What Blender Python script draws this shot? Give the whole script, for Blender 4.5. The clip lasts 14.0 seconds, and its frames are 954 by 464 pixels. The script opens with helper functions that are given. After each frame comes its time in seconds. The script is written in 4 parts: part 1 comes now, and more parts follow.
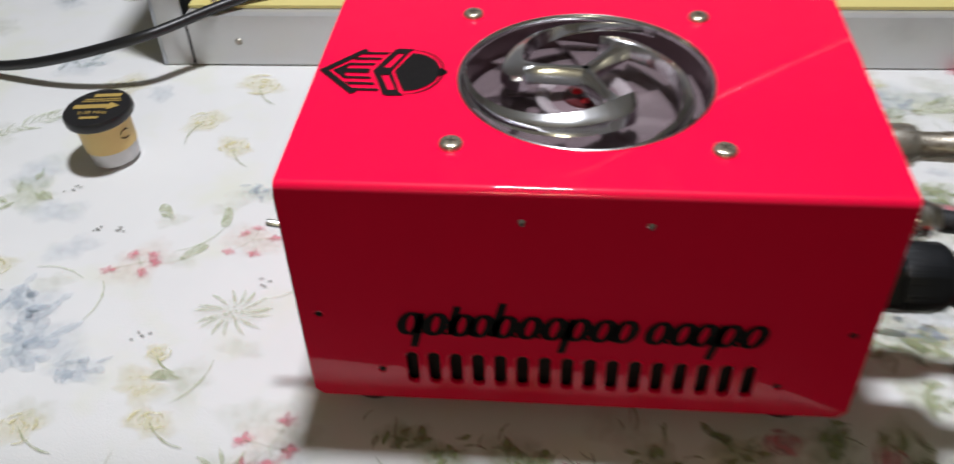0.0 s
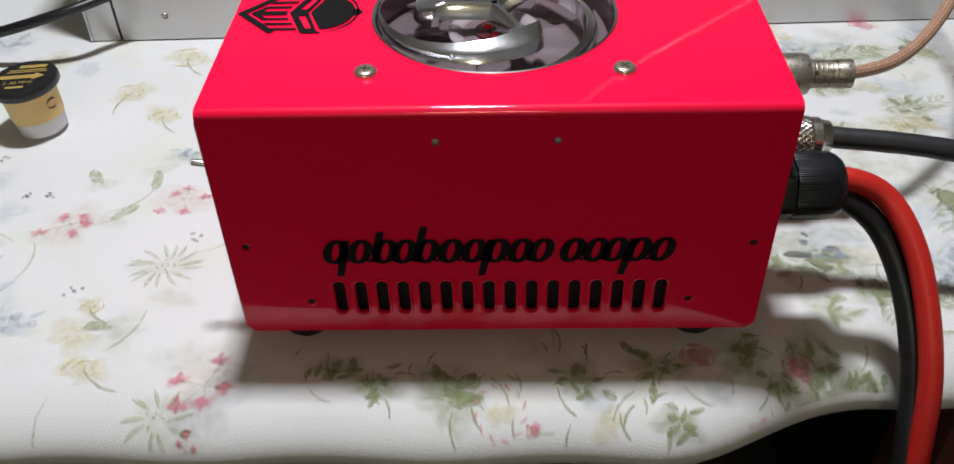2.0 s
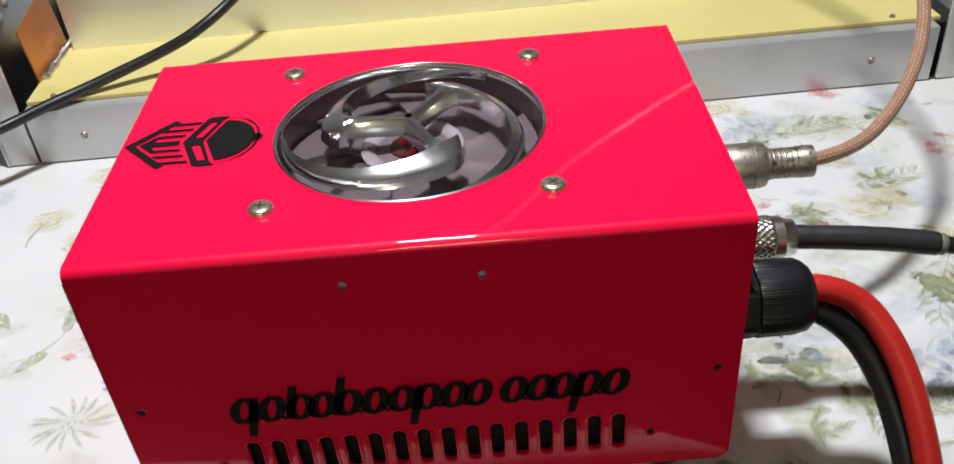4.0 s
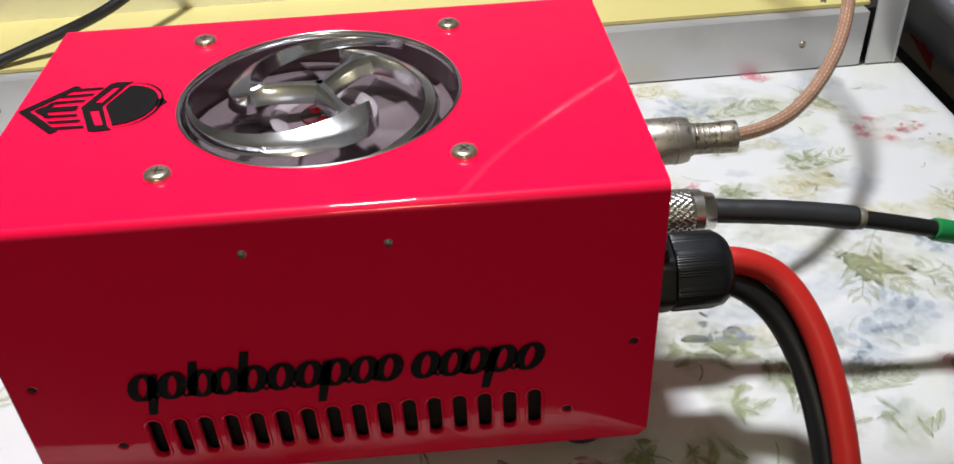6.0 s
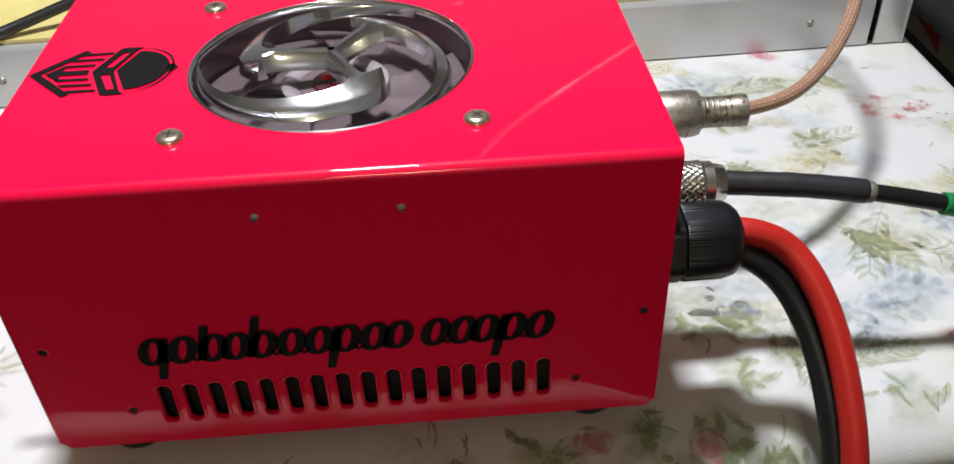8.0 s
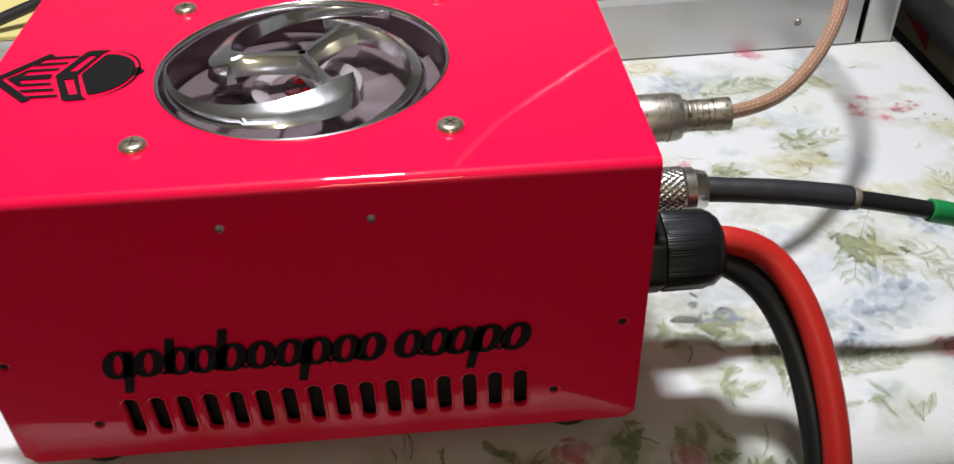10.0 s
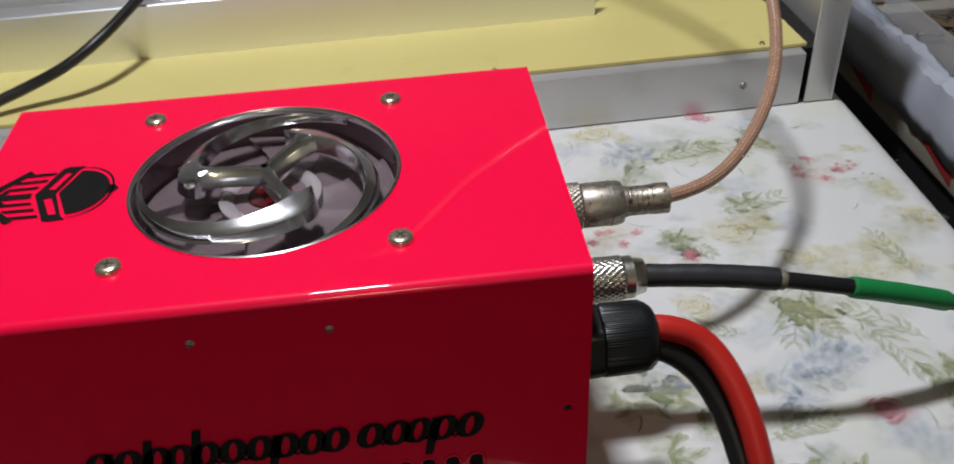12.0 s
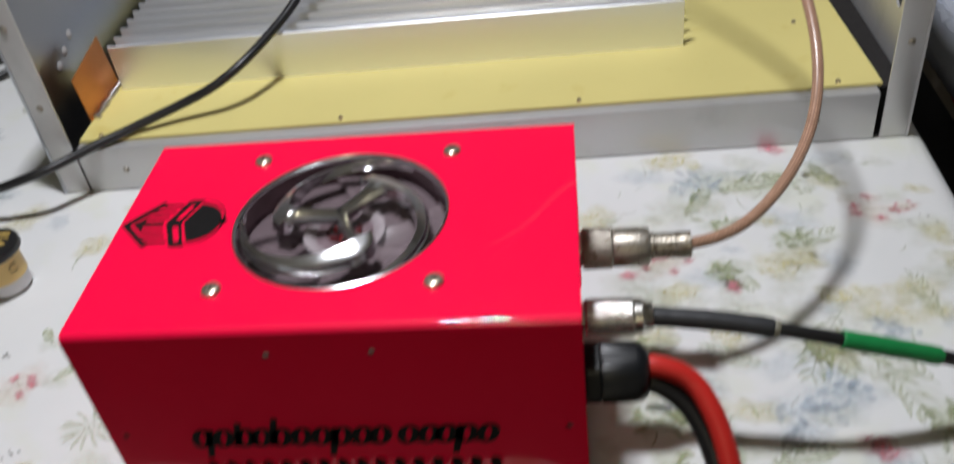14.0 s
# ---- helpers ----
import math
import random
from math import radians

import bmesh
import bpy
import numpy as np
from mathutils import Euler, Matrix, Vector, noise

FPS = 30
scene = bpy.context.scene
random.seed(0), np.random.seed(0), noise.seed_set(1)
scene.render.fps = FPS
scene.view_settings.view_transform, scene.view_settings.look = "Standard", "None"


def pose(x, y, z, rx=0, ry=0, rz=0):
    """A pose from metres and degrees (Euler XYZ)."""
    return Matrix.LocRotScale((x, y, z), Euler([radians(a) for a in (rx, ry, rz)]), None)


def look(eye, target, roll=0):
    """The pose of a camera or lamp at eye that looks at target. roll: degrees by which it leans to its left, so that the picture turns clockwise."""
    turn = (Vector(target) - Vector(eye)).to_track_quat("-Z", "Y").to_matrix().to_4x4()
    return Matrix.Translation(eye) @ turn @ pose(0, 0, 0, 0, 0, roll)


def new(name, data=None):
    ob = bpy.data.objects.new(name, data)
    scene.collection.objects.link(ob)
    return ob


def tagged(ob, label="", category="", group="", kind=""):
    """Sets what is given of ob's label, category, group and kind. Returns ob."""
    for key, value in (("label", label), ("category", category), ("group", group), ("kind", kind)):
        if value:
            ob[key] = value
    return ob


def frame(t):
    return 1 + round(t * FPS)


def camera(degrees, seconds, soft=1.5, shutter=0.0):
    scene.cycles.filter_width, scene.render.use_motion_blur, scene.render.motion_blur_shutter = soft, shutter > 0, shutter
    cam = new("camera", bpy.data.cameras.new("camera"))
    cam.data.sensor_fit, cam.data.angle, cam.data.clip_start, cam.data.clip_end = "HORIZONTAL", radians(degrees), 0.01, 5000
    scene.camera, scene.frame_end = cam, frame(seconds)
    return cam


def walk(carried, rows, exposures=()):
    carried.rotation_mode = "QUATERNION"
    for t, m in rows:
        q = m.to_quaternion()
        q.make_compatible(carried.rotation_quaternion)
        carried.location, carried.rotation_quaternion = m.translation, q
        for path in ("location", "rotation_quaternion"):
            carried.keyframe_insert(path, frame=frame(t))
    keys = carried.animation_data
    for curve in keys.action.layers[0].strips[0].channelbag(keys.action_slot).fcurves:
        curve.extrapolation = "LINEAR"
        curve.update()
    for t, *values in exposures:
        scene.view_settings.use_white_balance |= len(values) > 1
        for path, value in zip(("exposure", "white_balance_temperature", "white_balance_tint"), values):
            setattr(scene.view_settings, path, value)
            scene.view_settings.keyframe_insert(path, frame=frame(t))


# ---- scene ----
# camera and walk
cam = camera(54.1, 14.0, shutter=0.5)
PATH = [
    (0, (-0.01, -0.21, 0.274), (-0.17, 1.293, -1.037), -2.1),
    (0.3, (-0.002, -0.234, 0.284), (-0.067, 1.294, -1.006), -0.5),
    (0.5, (0.002, -0.234, 0.276), (-0.052, 1.287, -1.021), -0.2),
    (1, (0.0, -0.24, 0.271), (-0.049, 1.283, -1.024), -0.8),
    (1.5, (0.001, -0.243, 0.269), (-0.048, 1.279, -1.027), -1.8),
    (2, (0.001, -0.238, 0.261), (-0.05, 1.284, -1.035), -1.8),
    (2.5, (0.009, -0.237, 0.268), (-0.042, 1.351, -0.947), -2.3),
    (2.7, (0.015, -0.226, 0.271), (-0.04, 1.39, -0.907), -2.6),
    (4.8, (0.028, -0.194, 0.246), (0.026, 1.409, -0.949), -6.1),
    (5, (0.031, -0.195, 0.246), (0.058, 1.409, -0.949), -5.1),
    (5.5, (0.025, -0.196, 0.24), (0.08, 1.407, -0.954), -3.5),
    (6, (0.033, -0.194, 0.242), (0.108, 1.404, -0.958), -2.8),
    (6.5, (0.035, -0.194, 0.241), (0.108, 1.4, -0.965), -2.8),
    (7, (0.034, -0.193, 0.238), (0.11, 1.397, -0.973), -2.6),
    (7.5, (0.03, -0.197, 0.238), (0.104, 1.391, -0.975), -2.4),
    (8, (0.029, -0.197, 0.238), (0.105, 1.383, -0.986), -2.2),
    (8.2, (0.029, -0.197, 0.238), (0.106, 1.376, -0.995), -2.1),
    (10.3, (0.038, -0.184, 0.237), (0.131, 1.383, -1.003), -1.9),
    (10.5, (0.043, -0.176, 0.236), (0.138, 1.387, -1.008), -1.9),
    (11, (0.043, -0.161, 0.237), (0.152, 1.39, -1.021), -1.9),
    (11.5, (0.042, -0.164, 0.246), (0.173, 1.396, -0.999), -2.3),
    (12, (0.046, -0.193, 0.269), (0.17, 1.4, -0.935), -3.1),
    (12.5, (0.062, -0.225, 0.296), (0.089, 1.409, -0.858), -5.3),
    (13, (0.059, -0.247, 0.307), (0.026, 1.439, -0.769), -6.1),
    (13.3, (0.038, -0.257, 0.293), (-0.047, 1.433, -0.775), -4.5),
    (13.5, (0.048, -0.265, 0.294), (-0.197, 1.371, -0.83), -6.3),
    (13.8, (0.075, -0.243, 0.31), (-0.121, 1.3, -0.946), -7.1),
    (14, (0.094, -0.224, 0.326), (-0.13, 1.326, -0.918), -7.8),
]
EXPOSURES = [(0.0, -0.20), (2.7, -0.17), (4.8, 0.02), (8.2, 0.05), (10.3, 0.05), (11.0, -0.02), (11.5, -0.52), (12.0, -0.53), (12.5, -0.55), (13.0, -0.54), (13.5, -0.56), (14.0, -0.42)]
walk(cam, [(t, look(eye, target, roll)) for t, eye, target, roll in PATH], EXPOSURES)

# ---- light ----
# z = 0 is the top of the work table; the floor lies 0.75 m below it
world = bpy.data.worlds.new("room_air")
world.use_nodes = True
scene.world = world
world.node_tree.nodes["Background"].inputs[0].default_value = (0.9, 0.95, 1.0, 1)
world.node_tree.nodes["Background"].inputs[1].default_value = 0.02


def area_lamp(name, m, sx, sy, watts, color):
    data = bpy.data.lights.new(name, "AREA")
    data.shape, data.size, data.size_y, data.energy, data.color = "RECTANGLE", sx, sy, watts, color
    ob = new(name, data)
    ob.matrix_world = m
    return ob


area_lamp("bench_tube_light", look((-0.035, 0.13, 0.86), (-0.035, 0.125, 0.0)), 0.085, 0.06, 8.8, (0.965, 0.985, 1.05))
# added warm fill from behind the camera, for the amplifier's front; no fixture stands there
front_fill = bpy.data.lights.new("front_fill_light", "POINT")
front_fill.energy, front_fill.shadow_soft_size, front_fill.color = 5.9, 0.14, (1.0, 0.90, 0.62)
new("front_fill_light", front_fill).location = (-0.04, -1.34, 0.76)


# ---- materials ----
def mat(name, color, rough=0.5, metal=0.0, vary=0.12, scale=60.0, bump=0.1, bscale=400.0, coat=0.0, spots=None, stretch=None, spec=0.5):
    """A surface with colour variation at two scales, uneven gloss and fine relief."""
    m = bpy.data.materials.new(name)
    m.use_nodes = True
    nt = m.node_tree
    b = nt.nodes["Principled BSDF"]
    tc = nt.nodes.new("ShaderNodeTexCoord")
    src = tc.outputs["Object"]
    if stretch:
        mp = nt.nodes.new("ShaderNodeMapping")
        mp.inputs["Scale"].default_value = stretch
        nt.links.new(src, mp.inputs[0])
        src = mp.outputs[0]

    def noise_at(s, detail=4.0):
        n = nt.nodes.new("ShaderNodeTexNoise")
        n.inputs["Scale"].default_value, n.inputs["Detail"].default_value = s, detail
        nt.links.new(src, n.inputs["Vector"])
        return n.outputs[0]

    big, small = noise_at(scale), noise_at(bscale)
    mix = nt.nodes.new("ShaderNodeMix")
    mix.data_type = "RGBA"
    mix.inputs[6].default_value = (*[c * (1 - vary) for c in color], 1)
    mix.inputs[7].default_value = (*[min(1, c * (1 + vary)) for c in color], 1)
    nt.links.new(big, mix.inputs[0])
    out = mix.outputs[2]
    if spots:
        col, sc, lo, hi = spots
        r = nt.nodes.new("ShaderNodeMapRange")
        r.inputs[1].default_value, r.inputs[2].default_value = lo, hi
        nt.links.new(noise_at(sc), r.inputs[0])
        m2 = nt.nodes.new("ShaderNodeMix")
        m2.data_type = "RGBA"
        m2.inputs[7].default_value = (*col, 1)
        nt.links.new(r.outputs[0], m2.inputs[0])
        nt.links.new(out, m2.inputs[6])
        out = m2.outputs[2]
    nt.links.new(out, b.inputs["Base Color"])
    rr = nt.nodes.new("ShaderNodeMapRange")
    rr.inputs[3].default_value, rr.inputs[4].default_value = rough * 0.8, min(1.0, rough * 1.2)
    nt.links.new(small, rr.inputs[0])
    nt.links.new(rr.outputs[0], b.inputs["Roughness"])
    b.inputs["Metallic"].default_value = metal
    b.inputs["Coat Weight"].default_value = coat
    b.inputs["Coat Roughness"].default_value = 0.03
    b.inputs["Specular IOR Level"].default_value = spec
    if bump:
        bp = nt.nodes.new("ShaderNodeBump")
        bp.inputs["Strength"].default_value, bp.inputs["Distance"].default_value = bump, 0.0005
        nt.links.new(small, bp.inputs["Height"])
        nt.links.new(bp.outputs[0], b.inputs["Normal"])
    return m


def print_mat(name, color, cover):
    """Faded printing ink on cloth: broken up so that the weave shows through."""
    m = mat(name, color, 0.9, vary=0.25, scale=300, bump=0.0)
    nt = m.node_tree
    b, o = nt.nodes["Principled BSDF"], nt.nodes["Material Output"]
    n = nt.nodes.new("ShaderNodeTexNoise")
    n.inputs["Scale"].default_value, n.inputs["Detail"].default_value = 260.0, 3.0
    tc = nt.nodes.new("ShaderNodeTexCoord")
    nt.links.new(tc.outputs["Object"], n.inputs["Vector"])
    r = nt.nodes.new("ShaderNodeMapRange")
    r.inputs[1].default_value, r.inputs[2].default_value = 0.38, 0.62
    r.inputs[3].default_value, r.inputs[4].default_value = cover * 0.5, cover
    nt.links.new(n.outputs[0], r.inputs[0])
    at = nt.nodes.new("ShaderNodeAttribute")
    at.attribute_name = "ink_fade"
    inv = nt.nodes.new("ShaderNodeMath")
    inv.operation = "SUBTRACT"
    inv.inputs[0].default_value = 1.0
    nt.links.new(at.outputs["Fac"], inv.inputs[1])
    mul = nt.nodes.new("ShaderNodeMath")
    mul.operation = "MULTIPLY"
    nt.links.new(r.outputs[0], mul.inputs[0])
    nt.links.new(inv.outputs[0], mul.inputs[1])
    t = nt.nodes.new("ShaderNodeBsdfTransparent")
    mix = nt.nodes.new("ShaderNodeMixShader")
    nt.links.new(mul.outputs[0], mix.inputs[0])
    nt.links.new(t.outputs[0], mix.inputs[1])
    nt.links.new(b.outputs[0], mix.inputs[2])
    nt.links.new(mix.outputs[0], o.inputs["Surface"])
    return m


RED = mat("red_gloss_paint", (0.95, 0.0, 0.053), 0.45, vary=0.03, scale=25, bump=0.004, bscale=120, coat=0.9, spec=0.1)
cn = RED.node_tree.nodes.new("ShaderNodeTexNoise")
cn.inputs["Scale"].default_value, cn.inputs["Detail"].default_value = 70.0, 6.0
cr = RED.node_tree.nodes.new("ShaderNodeMapRange")
cr.inputs[1].default_value, cr.inputs[2].default_value, cr.inputs[3].default_value, cr.inputs[4].default_value = 0.45, 0.75, 0.012, 0.11
RED.node_tree.links.new(cn.outputs[0], cr.inputs[0])
RED.node_tree.links.new(cr.outputs[0], RED.node_tree.nodes["Principled BSDF"].inputs["Coat Roughness"])
INK = mat("black_vinyl", (0.006, 0.005, 0.005), 0.5, bump=0.02, spec=0.2)
# near-black for dark parts, and for shade behind the vents and beside the board
DARK = mat("dark_parts_and_shade", (0.01, 0.008, 0.008), 0.7)
RUBBER = mat("black_rubber", (0.018, 0.018, 0.02), 0.55, vary=0.25, scale=120)
NYLON = mat("black_nylon", (0.007, 0.008, 0.010), 0.36, vary=0.2, bscale=900)
CHROME = mat("chrome", (0.95, 0.96, 1.0), 0.15, 1.0, vary=0.03, scale=220, bump=0.05, bscale=300)
STEEL = mat("smoky_fan_plastic", (0.19, 0.135, 0.15), 0.36, 0.2, vary=0.12, scale=60, bump=0.0)
SHROUD = mat("dark_smoky_plastic", (0.12, 0.07, 0.085), 0.16, 0.2, vary=0.25, scale=120, bump=0.02)
# shade of the screws' cross recess, put into a dark colour
SLOT_SHADE = mat("slot_shade", (0.06, 0.045, 0.03), 0.5)
SCREW = mat("nickel_screw", (0.66, 0.57, 0.44), 0.27, 0.9, vary=0.15, scale=400)
# these two reds hold the hub's red reflections and glints as base colour
HUB_REFLECTION = mat("dark_red_reflection", (0.07, 0.012, 0.014), 0.2, coat=0.5)
GLINT_RED = mat("red_glint", (0.75, 0.02, 0.03), 0.12, coat=0.6)
NICKEL = mat("worn_nickel", (0.40, 0.37, 0.32), 0.42, 0.85, vary=0.2, scale=250, bump=0.04, bscale=900, spots=((0.16, 0.12, 0.07), 420, 0.55, 0.75))
BRASS = mat("tarnished_brass", (0.33, 0.30, 0.25), 0.42, 0.8, vary=0.3, scale=350, bump=0.08, bscale=900, spots=((0.10, 0.07, 0.035), 600, 0.5, 0.7))
SILVER = mat("silver_plate", (0.72, 0.70, 0.66), 0.25, 1.0, vary=0.12, scale=200, bump=0.1)
# chassis metal twice: darkened for the shaded left wall, paler for the lit rest
ALU_SHADED = mat("shaded_brushed_aluminium", (0.50, 0.52, 0.55), 0.30, 1.0, vary=0.06, scale=14, bump=0.12, bscale=500, stretch=(0.06, 1, 1))
ALUW = mat("satin_aluminium", (0.62, 0.62, 0.62), 0.42, 0.55, vary=0.07, scale=10, bump=0.08, bscale=350, spots=((0.5, 0.5, 0.5), 30, 0.6, 0.9))
FIN = mat("extruded_aluminium", (0.84, 0.86, 0.90), 0.36, 0.85, vary=0.05, scale=20, bump=0.06, bscale=400, stretch=(0.05, 1, 1))
YELLOW = mat("yellow_board", (0.68, 0.59, 0.22), 0.5, vary=0.05, scale=18, bump=0.05, bscale=500, spots=((0.60, 0.48, 0.14), 45, 0.62, 0.85))
COPPER = mat("copper_sheet", (0.62, 0.24, 0.07), 0.4, 0.75, vary=0.15, scale=60, bump=0.08)
SOLDER = mat("solder", (0.6, 0.58, 0.56), 0.35, 1.0, vary=0.3, scale=300, bump=0.6, bscale=500)
CLOTH = mat("printed_cotton", (0.71, 0.715, 0.71), 0.85, vary=0.05, scale=22, bump=0.35, bscale=1600, spots=((0.68, 0.695, 0.60), 26, 0.52, 0.76), spec=0.25)
PVC_RED = mat("red_pvc", (0.55, 0.02, 0.015), 0.42, vary=0.12, scale=100)
PVC_BLACK = mat("black_pvc", (0.011, 0.011, 0.012), 0.38, vary=0.2, scale=120)
SHRINK = mat("black_heat_shrink", (0.02, 0.021, 0.024), 0.5, vary=0.2, scale=160, bump=0.2)
GREEN = mat("green_heat_shrink", (0.01, 0.23, 0.06), 0.45, vary=0.12, scale=160)
CLEAR_RING = mat("dried_glue", (0.17, 0.16, 0.12), 0.4)
LABEL_Y = mat("yellow_paper_label", (0.72, 0.52, 0.20), 0.5, vary=0.06, scale=120)
GOLD_INK = mat("gold_ink", (0.42, 0.29, 0.08), 0.5)
PLUG_GREY = mat("grey_cast_body", (0.55, 0.54, 0.54), 0.35, 0.3, vary=0.1, scale=150)
LID = mat("black_anodised", (0.014, 0.014, 0.015), 0.38)
WOOD = mat("stained_wood", (0.09, 0.025, 0.018), 0.5, stretch=(0.1, 1, 1), scale=40)
WALLP = mat("room_paint", (0.64, 0.62, 0.58), 0.9, vary=0.05, scale=3, bump=0.1)
# grey of the unseen north wall, set for what lid and chrome reflect
REFLECT_GREY = mat("reflection_grey", (0.42, 0.42, 0.44), 0.9, vary=0.15, scale=3, bump=0.1)
CEIL = mat("ceiling_paint", (0.86, 0.86, 0.85), 0.9, vary=0.03, scale=3, bump=0.1)
FLOORM = mat("dark_floor", (0.05, 0.04, 0.035), 0.7, vary=0.2, scale=8)
CARD = mat("white_cardboard", (0.36, 0.32, 0.26), 0.8, vary=0.08, scale=30)
CARD_RED = mat("red_print", (0.33, 0.02, 0.02), 0.7)
BAG = mat("grey_blue_paper", (0.46, 0.49, 0.56), 0.7, vary=0.12, scale=18, bump=0.4, bscale=90)
CARD_BROWN = mat("brown_card", (0.13, 0.09, 0.05), 0.8, vary=0.2, scale=40)
GREENISH = mat("teal_plastic", (0.25, 0.42, 0.40), 0.4)
GREYCLOTH = mat("grey_rag", (0.33, 0.33, 0.34), 0.9, vary=0.25, scale=30, bump=0.4)
BLACKBOX = mat("black_plastic", (0.012, 0.012, 0.013), 0.45)


def braid_mat():
    """Tan braided jacket: a fine criss-cross of glossy yarn along the cable's own coordinates."""
    m = mat("tan_braided_jacket", (0.43, 0.26, 0.18), 0.22, vary=0.15, scale=150, bump=0.0)
    nt = m.node_tree
    uv = nt.nodes.new("ShaderNodeUVMap")
    mp = nt.nodes.new("ShaderNodeMapping")
    mp.inputs["Scale"].default_value = (230, 3, 1)
    mp.inputs["Rotation"].default_value = (0, 0, 0.0)
    ch = nt.nodes.new("ShaderNodeTexBrick")
    ch.inputs["Scale"].default_value = 1.0
    ch.inputs["Mortar Size"].default_value = 0.06
    nt.links.new(uv.outputs[0], mp.inputs[0])
    nt.links.new(mp.outputs[0], ch.inputs["Vector"])
    bp = nt.nodes.new("ShaderNodeBump")
    bp.inputs["Strength"].default_value, bp.inputs["Distance"].default_value = 0.8, 0.0008
    bp.invert = True
    nt.links.new(ch.outputs["Fac"], bp.inputs["Height"])
    b = nt.nodes["Principled BSDF"]
    nt.links.new(bp.outputs[0], b.inputs["Normal"])
    old = b.inputs["Base Color"].links[0].from_socket
    mx = nt.nodes.new("ShaderNodeMix")
    mx.data_type, mx.blend_type = "RGBA", "MULTIPLY"
    mx.inputs[0].default_value = 0.5
    ch.inputs["Color1"].default_value = (1.75, 1.8, 1.8, 1)
    ch.inputs["Color2"].default_value = (1.1, 1.05, 1.0, 1)
    ch.inputs["Mortar"].default_value = (0.6, 0.52, 0.48, 1)
    nt.links.new(old, mx.inputs[6])
    nt.links.new(ch.outputs["Color"], mx.inputs[7])
    nt.links.new(mx.outputs[2], b.inputs["Base Color"])
    return m


BRAID = braid_mat()


def clear_mat(name, color, rough=0.08, alpha=0.25):
    m = mat(name, color, rough, bump=0.0, vary=0.05)
    m.node_tree.nodes["Principled BSDF"].inputs["Alpha"].default_value = alpha
    return m


BLADE = clear_mat("clear_smoky_plastic", (0.22, 0.165, 0.18), 0.30, 0.5)
HUB_CLEAR = clear_mat("clear_hub_plastic", (0.50, 0.44, 0.46), 0.16, 0.5)
CLEAR = clear_mat("clear_plastic", (0.8, 0.82, 0.84))


# ---- mesh helpers ----
def thing(name, loc, label, category, group="", kind=""):
    ob = new(name)
    ob.location = loc
    ob.empty_display_size = 0.01
    return tagged(ob, label, category, group, kind)


def finish(bm, name, m, smooth):
    bmesh.ops.recalc_face_normals(bm, faces=bm.faces)
    me = bpy.data.meshes.new(name)
    bm.to_mesh(me)
    bm.free()
    for mm in m if isinstance(m, list) else [m]:
        me.materials.append(mm)
    if smooth:
        me.shade_smooth()
        me.set_sharp_from_angle(angle=radians(smooth))
    return me


def part(name, bm, m, parent=None, label="", smooth=40):
    """Link a bmesh, given in world coordinates, as one mesh object under a thing or a part."""
    ob = new(name, finish(bm, name, m, smooth))
    if parent:
        ob.parent = parent
        if parent.data is None:
            ob.matrix_parent_inverse = Matrix.Translation(parent.location).inverted()
    return tagged(ob, label)


def again(ob, m):
    """The same part once more, moved by m, on the same mesh."""
    o = ob.copy()
    scene.collection.objects.link(o)
    o.matrix_basis = m
    return o


def box(bm, x0, x1, y0, y1, z0, z1, bevel=0.0, seg=2):
    r = bmesh.ops.create_cube(bm, size=1.0, matrix=Matrix.LocRotScale(((x0 + x1) / 2, (y0 + y1) / 2, (z0 + z1) / 2), None, (x1 - x0, y1 - y0, z1 - z0)))
    if bevel:
        es = list({e for v in r["verts"] for e in v.link_edges})
        bmesh.ops.bevel(bm, geom=es, offset=bevel, segments=seg, affect="EDGES", profile=0.5)
    return bm


def lathe(bm, profile, m=Matrix(), seg=40, shape=None):
    """Turn a profile of (radius, height) round the z axis of m; shape(angle, height) scales the radius."""
    rings = []
    for r, h in profile:
        if r < 1e-6:
            rings.append([bm.verts.new(m @ Vector((0, 0, h)))])
        else:
            ring = []
            for i in range(seg):
                a = 2 * math.pi * i / seg
                k = r * (shape(a, h) if shape else 1)
                ring.append(bm.verts.new(m @ Vector((k * math.cos(a), k * math.sin(a), h))))
            rings.append(ring)
    for a, b in zip(rings, rings[1:]):
        n = max(len(a), len(b))
        for i in range(n):
            q = [a[i % len(a)], a[(i + 1) % len(a)], b[(i + 1) % len(b)], b[i % len(b)]]
            u = []
            for v in q:
                if v not in u:
                    u.append(v)
            if len(u) > 2:
                bm.faces.new(u)
    return bm


def spline(pts, n):
    """A smooth curve through the points."""
    p = [Vector(q) for q in pts]
    p = [2 * p[0] - p[1]] + p + [2 * p[-1] - p[-2]]
    out = []
    m = len(pts) - 1
    for j in range(n + 1):
        v = m * j / n
        i = min(int(v), m - 1)
        t = v - i
        a, b, c, d = p[i:i + 4]
        out.append(0.5 * (2 * b + (c - a) * t + (2 * a - 5 * b + 4 * c - d) * t * t + (3 * b - a - 3 * c + d) * t ** 3))
    return out


